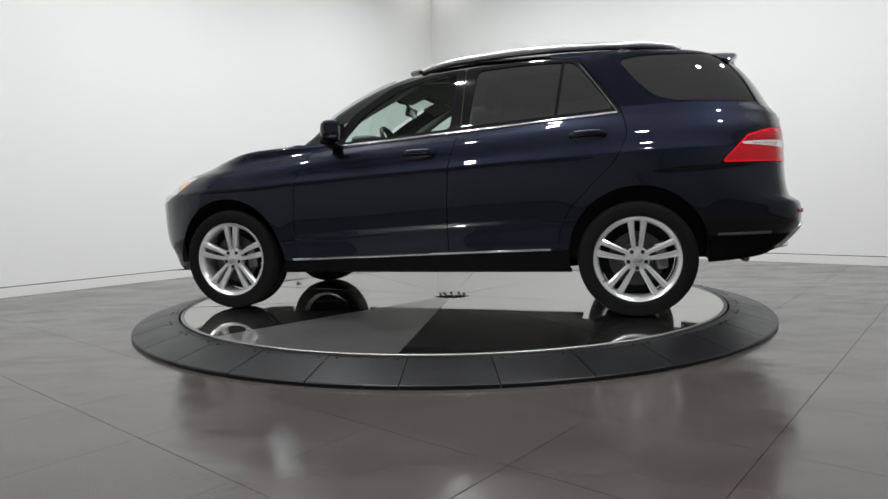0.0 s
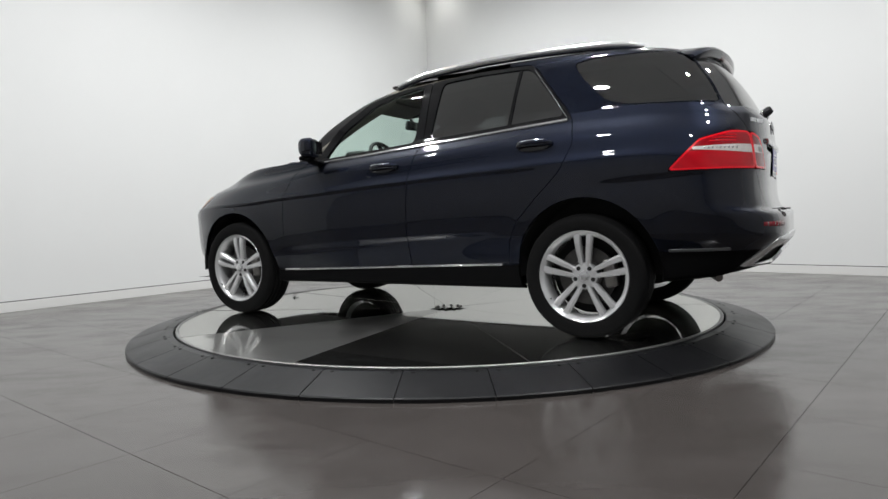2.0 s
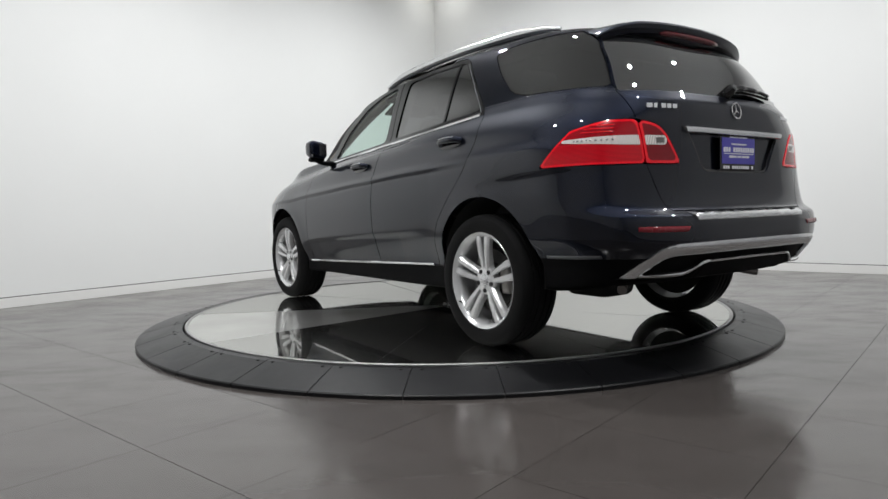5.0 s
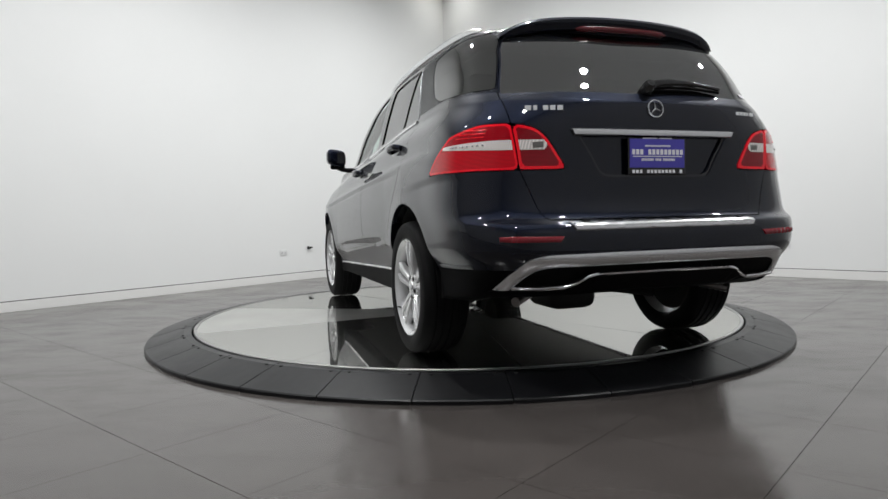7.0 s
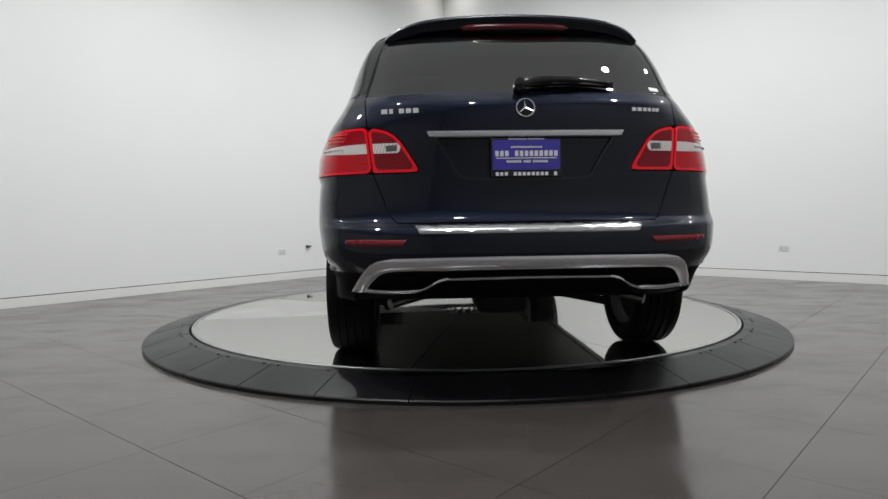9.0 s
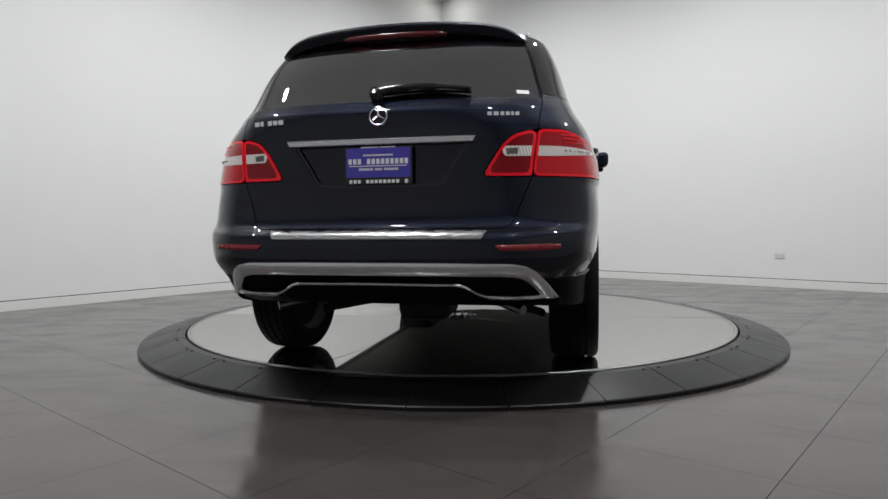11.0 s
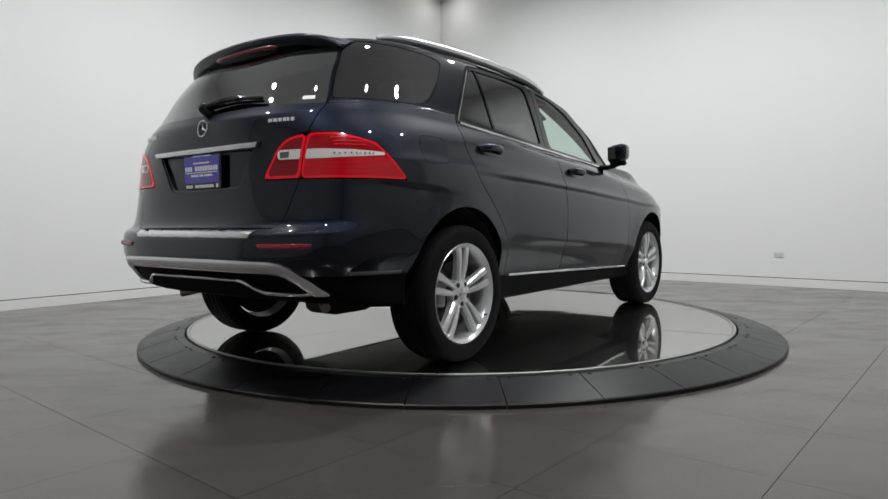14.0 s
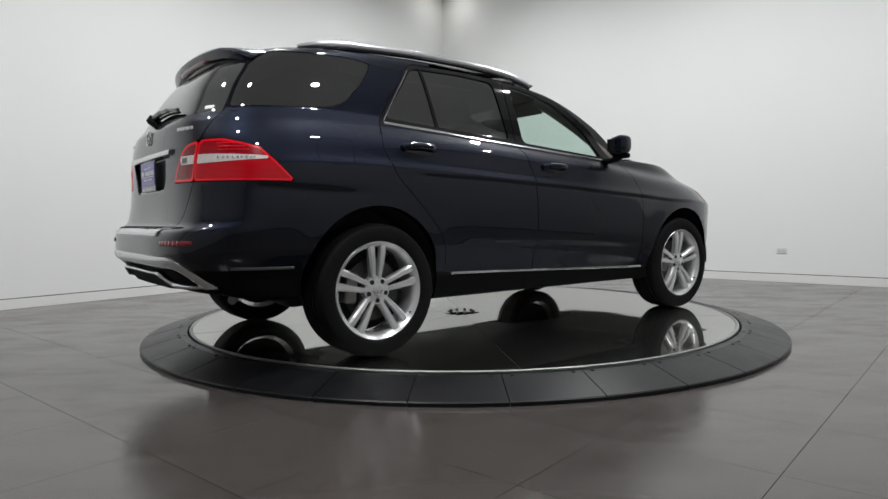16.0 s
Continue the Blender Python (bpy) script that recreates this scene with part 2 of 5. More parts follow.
def tube(bm, pts, rad, seg=10, cap=True, flat=1.0):
    pts = [Vector(q) for q in pts]
    rings = []
    for i, q in enumerate(pts):
        d = (pts[min(i + 1, len(pts) - 1)] - pts[max(i - 1, 0)]).normalized()
        a = d.cross(Vector((0, 0, 1)))
        a = a.normalized() if a.length > 1e-4 else Vector((1, 0, 0))
        b = a.cross(d).normalized()
        r = rad[i] if isinstance(rad, (list, tuple)) else rad
        rings.append([bm.verts.new(q + (a * math.cos(2 * math.pi * k / seg) + b * math.sin(2 * math.pi * k / seg) * flat) * r) for k in range(seg)])
    for A, B in zip(rings, rings[1:]):
        for k in range(seg):
            j = (k + 1) % seg
            bm.faces.new((A[k], A[j], B[j], B[k]))
    if cap:
        bm.faces.new(rings[0])
        bm.faces.new(rings[-1][::-1])
    return rings


def smoothed(pts, n=8):
    """Catmull-Rom through points."""
    pts = [Vector(q) for q in pts]
    out = []
    for i in range(len(pts) - 1):
        p0, p1, p2, p3 = pts[max(i - 1, 0)], pts[i], pts[i + 1], pts[min(i + 2, len(pts) - 1)]
        for k in range(n):
            t = k / n
            out.append(0.5 * ((2 * p1) + (p2 - p0) * t + (2 * p0 - 5 * p1 + 4 * p2 - p3) * t * t + (3 * p1 - p0 - 3 * p2 + p3) * t ** 3))
    out.append(pts[-1])
    return out


# ---- the room ----
def slab(name, corners, thick, material, label):
    """A wall or sheet from four inner corners, thickened away from the room."""
    a, b, c, d = [Vector(q) for q in corners]
    n = (b - a).cross(d - a).normalized() * -thick
    vs = [a, b, c, d, a + n, b + n, c + n, d + n]
    fs = [(0, 1, 2, 3), (7, 6, 5, 4), (0, 4, 5, 1), (1, 5, 6, 2), (2, 6, 7, 3), (3, 7, 4, 0)]
    ob = mesh_ob(name, vs, fs, material)
    return tagged(ob, label, "wall" if "wall" in name else name, kind="structure")


floor = slab("floor", [uv(U0, V0, -0.006), uv(U0, V1, -0.006), uv(U1, V1, -0.006), uv(U1, V0, -0.006)], 0.2, M_GROUT,
             "grey porcelain tile floor with thin dark joints")
slab("wall_north_west", [uv(U0, V0, 0), uv(U1, V0, 0), uv(U1, V0, CEIL), uv(U0, V0, CEIL)], 0.15, M_WALL, "plain white painted showroom wall")
slab("wall_north_east", [uv(U1, V0, 0), uv(U1, V1, 0), uv(U1, V1, CEIL), uv(U1, V0, CEIL)], 0.15, M_WALL, "plain white painted showroom wall")
# added out of view behind the camera, to shape the car's reflections
slab("wall_south_east", [uv(U1, V1, 0), uv(U0, V1, 0), uv(U0, V1, CEIL), uv(U1, V1, CEIL)], 0.15, M_MIRRORED_MID, "unseen closing wall, mid-grey for the car's reflections")
slab("wall_south_west", [uv(U0, V1, 0), uv(U0, V0, 0), uv(U0, V0, CEIL), uv(U0, V1, CEIL)], 0.15, M_MIRRORED_GREY, "unseen closing wall, grey for the car's reflections")
tagged(slab("ceiling", [uv(U0, V0, CEIL), uv(U1, V0, CEIL), uv(U1, V1, CEIL), uv(U0, V1, CEIL)], 0.15, M_CEIL, "plain pale grey ceiling"), category="ceiling")


def baseboard(name, a, b, inward):
    """Flush board with a dark strip above it for the shade of a groove."""
    bm = bmesh.new()
    d = b - a
    ang = math.atan2(d.y, d.x)
    mid = (a + b) / 2 + inward * 0.006
    box(bm, 0, 0, 0.05, d.length, 0.012, 0.10, bevel=0.002, seg=1)
    bmesh.ops.transform(bm, matrix=Matrix.Translation(mid) @ Matrix.Rotation(ang, 4, "Z"), verts=bm.verts)
    ob = tagged(part(name, bm, M_BASE), "white painted baseboard under a dark strip for a groove's shade", "baseboard", kind="structure")
    # no hollow here: the groove's shade is a solid dark strip
    bm = bmesh.new()
    box(bm, 0, 0, 0.1045, d.length, 0.006, 0.009)
    bmesh.ops.transform(bm, matrix=Matrix.Translation((a + b) / 2 + inward * 0.003) @ Matrix.Rotation(ang, 4, "Z"), verts=bm.verts)
    part("shadow_groove", bm, M_GROUT, ob, "thin dark strip for the groove's shade")


baseboard("baseboard_north_west", uv(U0, V0), uv(U1 - 0.013, V0), W_)
baseboard("baseboard_north_east", uv(U1, V0), uv(U1, V1), -U)


def outlet(m):
    root = tagged(new("wall_outlet"), "white double wall socket set low in the wall", "socket")
    bm = bmesh.new()
    box(bm, 0, 0.004, 0, 0.115, 0.008, 0.072, bevel=0.003)
    part("cover_plate", bm, M_SOCKET, root)
    for sx in (-0.024, 0.024):
        bm = bmesh.new()
        box(bm, sx, 0.0095, 0, 0.034, 0.003, 0.030, bevel=0.001, seg=1)
        part("receptacle", bm, M_LAMPBODY, root)
        for k in (-0.006, 0.006):
            bm = bmesh.new()
            box(bm, sx + k, 0.0115, 0.002, 0.002, 0.002, 0.009)
            part("slot", bm, M_GAP, root)
    root.matrix_world = m
    return root


def wall_pose(u, v, z, along):
    """Local y points into the room."""
    yy = W_ if along == "u" else -U
    xx = yy.cross(Vector((0, 0, 1)))
    m = Matrix((xx, yy, Vector((0, 0, 1)))).transposed().to_4x4()
    return Matrix.Translation(uv(u, v, z)) @ m


def on_wall(x, y):
    q = Vector((x, y, 0))
    return q.dot(U), q.dot(W_)


outlet(wall_pose(on_wall(-2.44, 3.5)[0], V0, 0.39, "u"))
outlet(wall_pose(U1, on_wall(3.92, 2.79)[1], 0.39, "v"))
# small black fitting on the wall
fit_root = tagged(new("wall_hook"), "small black round fitting screwed to the white wall", "hook")
bm = bmesh.new()
lathe(bm, [(0.0005, 0.0), (0.022, 0.0), (0.022, 0.012), (0.014, 0.016), (0.014, 0.05), (0.0005, 0.052)], 20)
part("stub", bm, M_GLOSSBLACK, fit_root, smooth=True)
bm = bmesh.new()
box(bm, -0.03, 0.03, 0.005, 0.05, 0.014, 0.014, bevel=0.004)
part("pin", bm, M_TRIM, fit_root)
fit_root.matrix_world = wall_pose(on_wall(-2.18, 3.83)[0], V0, 0.44, "u")


# ceiling spots: housing with a glowing face
def ceiling_spot():
    root = tagged(new("ceiling_spotlight"), "round white ceiling spotlight with a glowing face", "light", "ceiling spotlights")
    bm = bmesh.new()
    lathe(bm, [(0.0005, 0.0), (0.125, 0.0), (0.125, -0.008), (0.115, -0.018), (0.10, -0.014)], 28, Matrix.Rotation(radians(90), 4, "X"))
    part("housing", bm, M_LAMPBODY, root, smooth=True)
    bm = bmesh.new()
    lathe(bm, [(0.0005, -0.012), (0.100, -0.012)], 28, Matrix.Rotation(radians(90), 4, "X"))
    part("lens", bm, M_LAMPGLOW, root)
    return root


spot = ceiling_spot()
spot.matrix_world = Matrix.Translation(uv(*SPOTS[0], CEIL))
for u, v in SPOTS[1:]:
    copy_thing(spot, Matrix.Translation(uv(u, v, CEIL)))


copy_thing(spot, Matrix.Translation((-0.17, 5.58, CEIL)))


# ---- the turntable ----
R_DECK, R_RING = 2.055, 2.367
turntable = tagged(new("turntable"), "round polished steel turntable deck in a black rubber ring", "turntable")
N_SECT = 10
DECK_PH = radians(24)
SUB = 10
for k in range(N_SECT):
    a0, a1 = 2 * math.pi * k / N_SECT + 0.0016 + DECK_PH, 2 * math.pi * (k + 1) / N_SECT - 0.0016 + DECK_PH
    am, tx, ty = (a0 + a1) / 2, random.uniform(-0.0012, 0.0012), random.uniform(-0.0022, 0.0022)   # plates lie a hair out of true
    vs, fs = [], []
    rads = [0.15, 0.8, 1.5, R_DECK - 0.022]
    for r in rads:
        for i in range(SUB + 1):
            a = a0 + (a1 - a0) * i / SUB
            vs.append((r * math.cos(a), r * math.sin(a), -0.0015 + tx * (r * math.cos(a - am) - 1.0) + ty * r * math.sin(a - am)))
    n = SUB + 1
    for q in range(len(rads) - 1):
        for i in range(SUB):
            fs.append((q * n + i, q * n + i + 1, (q + 1) * n + i + 1, (q + 1) * n + i))
    base = len(vs)
    vs += [(x, y, -0.008) for x, y, z in vs]
    rim_i = [i for i in range(n)] + [q * n + SUB for q in range(1, len(rads))] + [(len(rads) - 1) * n + i for i in range(SUB - 1, -1, -1)] + [q * n for q in range(len(rads) - 2, 0, -1)]
    for x, y in zip(rim_i, rim_i[1:] + rim_i[:1]):
        fs.append((y, x, x + base, y + base))
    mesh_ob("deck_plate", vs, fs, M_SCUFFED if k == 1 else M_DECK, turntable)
bm = bmesh.new()
lathe(bm, [(0.0005, -0.004), (R_DECK - 0.003, -0.004), (R_DECK - 0.003, -0.08), (0.0005, -0.08)], 128, Matrix.Rotation(radians(90), 4, "X"))
part("deck_core", bm, M_GAP, turntable)
bm = bmesh.new()
ZR = Matrix.Rotation(radians(90), 4, "X")   # local y to up
lathe(bm, [(R_DECK - 0.021, -0.02), (R_DECK - 0.021, 0.001), (R_DECK - 0.018, 0.003), (R_DECK - 0.003, 0.003), (R_DECK, 0.0), (R_DECK, -0.02)], 160, ZR, closed=True)
part("edge_band", bm, M_RIMSTEEL, turntable, "thin bright steel edge band", smooth=True)
bm = bmesh.new()
lathe(bm, [(0.0005, 0.004), (0.05, 0.004), (0.055, 0.003), (0.13, 0.003), (0.149, -0.001), (0.149, -0.006), (0.0005, -0.006)], 48, ZR)
part("hub_cover", bm, M_DECK, turntable, "round steel hub cover", smooth=True)
for k in range(10):
    bm = bmesh.new()
    a = 2 * math.pi * k / 10
    lathe(bm, [(0.0005, 0.012), (0.008, 0.011), (0.012, 0.006), (0.012, 0.0)], 12, Matrix.Translation((0.10 * math.cos(a), 0.10 * math.sin(a), 0.002)) @ ZR)
    part("hub_bolt", bm, M_RIMSTEEL, turntable, smooth=True)

ring = tagged(new("ramp_ring"), "low black rubber ramp ring of wedge segments around the turntable", "ramp")
N_RING = 32
PH = math.atan2(-2.353, -0.251)
R_IN = 2.068
for k in range(N_RING):
    a0 = PH + 2 * math.pi * k / N_RING + 0.0012
    a1 = PH + 2 * math.pi * (k + 1) / N_RING - 0.0012
    prof = [(R_IN, 0.0), (R_IN, DECK_Z - 0.006), (R_IN + 0.006, DECK_Z - 0.001), (R_IN + 0.05, DECK_Z - 0.002), (R_RING - 0.03, 0.030), (R_RING - 0.006, 0.024),
            (R_RING, 0.018), (R_RING, 0.0)]
    vs, fs = [], []
    for i in range(7):
        a = a0 + (a1 - a0) * i / 6
        vs += [(r * math.cos(a), r * math.sin(a), z) for r, z in prof]
    n = len(prof)
    for i in range(6):
        for q in range(n - 1):
            fs.append((i * n + q, i * n + q + 1, (i + 1) * n + q + 1, (i + 1) * n + q))
    fs.append(tuple(range(n))[::-1])
    fs.append(tuple(6 * n + q for q in range(n)))
    seg_ob = mesh_ob("ramp_segment", vs, fs, M_RUBBER, ring)
    for s in (0.12, 0.88):
        bm = bmesh.new()
        a = a0 + (a1 - a0) * s
        lathe(bm, [(0.0005, 0.003), (0.009, 0.003), (0.011, -0.004)], 10, Matrix.Translation((2.125 * math.cos(a), 2.125 * math.sin(a), DECK_Z - 0.004)) @ ZR)
        part("screw", bm, M_GAP, seg_ob)
# dark seat under the ramp joints
bm = bmesh.new()
lathe(bm, [(R_IN + 0.004, 0.001), (R_IN + 0.004, DECK_Z - 0.012), (R_IN + 0.05, DECK_Z - 0.012), (R_RING - 0.02, 0.012), (R_RING - 0.004, 0.001)], 128, ZR, closed=True)
part("ramp_bed", bm, M_GAP, ring)
bm = bmesh.new()
lathe(bm, [(0.0005, -0.001), (R_IN + 0.01, -0.001), (R_IN + 0.01, 0.003), (0.0005, 0.003)], 96, ZR)
part("pit_floor", bm, M_GAP, ring)


# ---- the car: one smooth skin, later cut into its panels ----
def pchip(xs, ys, xq):
    """Monotone cubic through (xs, ys); ys may have trailing axes."""
    xs, ys, xq = np.asarray(xs, float), np.asarray(ys, float), np.asarray(xq, float)
    h = np.diff(xs)
    hh = h.reshape((-1,) + (1,) * (ys.ndim - 1))
    d = np.diff(ys, axis=0) / hh
    m = np.zeros_like(ys)
    w1 = 2 * hh[1:] + hh[:-1]
    w2 = hh[1:] + 2 * hh[:-1]
    with np.errstate(divide="ignore", invalid="ignore"):
        hm = (w1 + w2) / (w1 / d[:-1] + w2 / d[1:])
    m[1:-1] = np.where(d[:-1] * d[1:] > 0, hm, 0)
    m[0], m[-1] = d[0], d[-1]
    i = np.clip(np.searchsorted(xs, xq, side="right") - 1, 0, len(xs) - 2)
    t = ((xq - xs[i]) / h[i])
    tt = t.reshape((-1,) + (1,) * (ys.ndim - 1))
    H = h[i].reshape(tt.shape)
    return ((1 + 2 * tt) * (1 - tt) ** 2 * ys[i] + tt * (1 - tt) ** 2 * H * m[i] + tt ** 2 * (3 - 2 * tt) * ys[i + 1] + tt ** 2 * (tt - 1) * H * m[i + 1])


RINGS = []


def skin_ring(half, front_corner, front, front_power, rear_corner, rear, rear_power, heights):
    """One level line round the body: half width, where its corners begin and end, how square they are, and its height along the length."""
    RINGS.append((half, front_corner, front, front_power, rear_corner, rear, rear_power, heights))


skin_ring(0.820, 1.35, 2.13, 3.0, -1.75, -2.30, 3.6, ((-2.6, 0.40), (-1.9, 0.34), (-1.0, 0.275), (1.0, 0.265), (2.4, 0.24)))  # sill underside
skin_ring(0.885, 1.30, 2.22, 3.0, -1.75, -2.39, 3.6, ((-2.6, 0.43), (-1.9, 0.36), (-1.0, 0.300), (1.0, 0.285), (2.4, 0.27)))  # sill lower edge
skin_ring(0.893, 1.30, 2.27, 3.1, -1.75, -2.455, 4.2, ((-2.6, 0.51), (-1.9, 0.47), (-0.95, 0.435), (0.95, 0.365), (2.4, 0.38)))  # sill strip
skin_ring(0.949, 1.25, 2.30, 3.2, -1.75, -2.494, 4.5, ((-2.6, 0.60), (-1.9, 0.61), (-0.97, 0.610), (0.9, 0.515), (2.4, 0.50)))  # lower door line
skin_ring(0.9575, 1.25, 2.31, 3.2, -1.75, -2.492, 4.5, ((-2.6, 0.66), (-1.9, 0.67), (-0.97, 0.670), (0.9, 0.590), (2.4, 0.60)))  # above it
skin_ring(0.966, 1.20, 2.32, 3.2, -1.75, -2.478, 4.45, ((-2.6, 0.705), (-2.3, 0.715), (-1.75, 0.76), (-1.0, 0.76), (1.0, 0.70), (2.4, 0.70)))  # bumper top
skin_ring(0.971, 1.20, 2.32, 3.2, -1.75, -2.418, 4.35, ((-2.6, 0.735), (-2.3, 0.76), (-1.75, 0.85), (-1.0, 0.86), (1.0, 0.80), (2.4, 0.78)))  # tailgate foot
skin_ring(0.971, 1.20, 2.30, 3.2, -1.75, -2.393, 4.3, ((-2.6, 0.83), (-2.3, 0.85), (-1.75, 0.95), (-1.0, 0.97), (1.0, 0.87), (2.4, 0.84)))  # mid door
skin_ring(0.963, 1.20, 2.26, 3.1, -1.75, -2.388, 3.95, ((-2.6, 0.98), (-2.3, 1.00), (-1.75, 1.05), (-1.0, 1.025), (-0.24, 0.985), (0.54, 0.938), (0.98, 0.911), (1.3, 0.890), (2.4, 0.88)))  # shoulder line
skin_ring(0.946, 1.20, 2.22, 3.0, -1.75, -2.387, 3.9, ((-2.6, 1.06), (-2.3, 1.08), (-1.75, 1.095), (-1.0, 1.07), (-0.24, 1.025), (0.54, 0.98), (0.98, 0.953), (1.3, 0.935), (2.4, 0.925)))  # above the shoulder
skin_ring(0.914, 1.15, 2.15, 3.0, -1.75, -2.386, 3.8, ((-2.6, 1.16), (-2.3, 1.165), (-1.75, 1.195), (-1.0, 1.19), (-0.24, 1.145), (0.57, 1.09), (1.3, 1.01), (2.3, 0.96)))  # lamp height
skin_ring(0.853, 1.05, 1.95, 3.2, -1.75, -2.378, 3.5, ((-2.6, 1.245), (-2.3, 1.26), (-1.75, 1.29), (-1.33, 1.285), (-0.24, 1.215), (0.57, 1.155), (1.2, 1.098), (1.7, 1.048), (2.3, 0.985)))  # belt
skin_ring(0.840, 0.94, 1.62, 3.6, -1.72, -2.355, 3.5, ((-2.6, 1.285), (-2.3, 1.295), (-1.75, 1.318), (-1.33, 1.310), (-0.24, 1.240), (0.57, 1.180), (0.95, 1.172), (1.3, 1.164), (1.55, 1.134), (1.7, 1.112)))  # bonnet
skin_ring(0.828, 0.89, 1.03, 3.8, -1.70, -2.335, 3.5, ((-2.6, 1.315), (-2.3, 1.32), (-1.75, 1.345), (-1.33, 1.335), (-0.24, 1.265), (0.57, 1.205), (0.8, 1.19), (1.1, 1.205)))  # window base
skin_ring(0.776, 0.56, 0.71, 3.8, -1.66, -2.235, 3.4, ((-2.6, 1.485), (-2.2, 1.49), (-1.7, 1.51), (-1.3, 1.51), (-0.24, 1.47), (0.42, 1.435), (0.56, 1.437), (0.86, 1.45)))  # mid window
skin_ring(0.715, 0.24, 0.38, 3.6, -1.60, -2.115, 3.3, ((-2.6, 1.620), (-2.1, 1.63), (-1.6, 1.655), (-1.0, 1.668), (-0.4, 1.66), (0.06, 1.634), (0.24, 1.612), (0.50, 1.63)))  # window head
skin_ring(0.665, 0.07, 0.21, 3.4, -1.50, -2.03, 3.2, ((-2.6, 1.675), (-2.0, 1.69), (-1.5, 1.717), (-1.0, 1.727), (-0.4, 1.718), (-0.1, 1.701), (0.07, 1.682), (0.30, 1.690)))  # roof edge
skin_ring(0.600, 0.00, 0.15, 3.0, -1.46, -1.98, 3.0, ((-2.6, 1.69), (-2.0, 1.705), (-1.5, 1.738), (-1.0, 1.75), (-0.4, 1.742), (-0.1, 1.720), (0.2, 1.715)))  # roof shoulder
skin_ring(0.350, -0.20, 0.02, 2.6, -1.40, -1.92, 2.6, ((-2.6, 1.70), (-2.0, 1.72), (-1.5, 1.758), (-1.0, 1.770), (-0.4, 1.762), (-0.1, 1.74), (0.2, 1.73)))  # roof
skin_ring(0.004, -0.25, -0.03, 2.2, -1.30, -1.85, 2.2, ((-2.6, 1.70), (-2.0, 1.725), (-1.5, 1.764), (-1.0, 1.777), (-0.4, 1.768), (-0.1, 1.745), (0.2, 1.735)))  # roof middle
NF, NS, NR = 26, 170, 44
SUBROW = 10


def ring_points(r):
    w, xc, xf, nf, xd, xr, nr, zs = r
    pts = []
    for i in range(NF):
        a = math.pi / 2 * (i / NF)           # centre to corner
        s, c = math.sin(a), math.cos(a)
        pts.append((xc + (xf - xc) * c ** (2 / nf), w * s ** (2 / nf)))
    for i in range(NS):
        pts.append((xc + (xd - xc) * i / NS, w))
    for i in range(NR + 1):
        a = math.pi / 2 * (1 - i / NR)
        s, c = math.sin(a), max(0.0, math.cos(a))
        pts.append((xd + (xr - xd) * c ** (2 / nr), w * max(0.0, s) ** (2 / nr)))
    P = np.array(pts)
    P[0, 1] = P[-1, 1] = 0.0
    zx = np.array(zs)
    z = pchip(zx[:, 0], zx[:, 1], np.clip(P[:, 0], zx[0, 0], zx[-1, 0]))
    return np.column_stack([P, z])


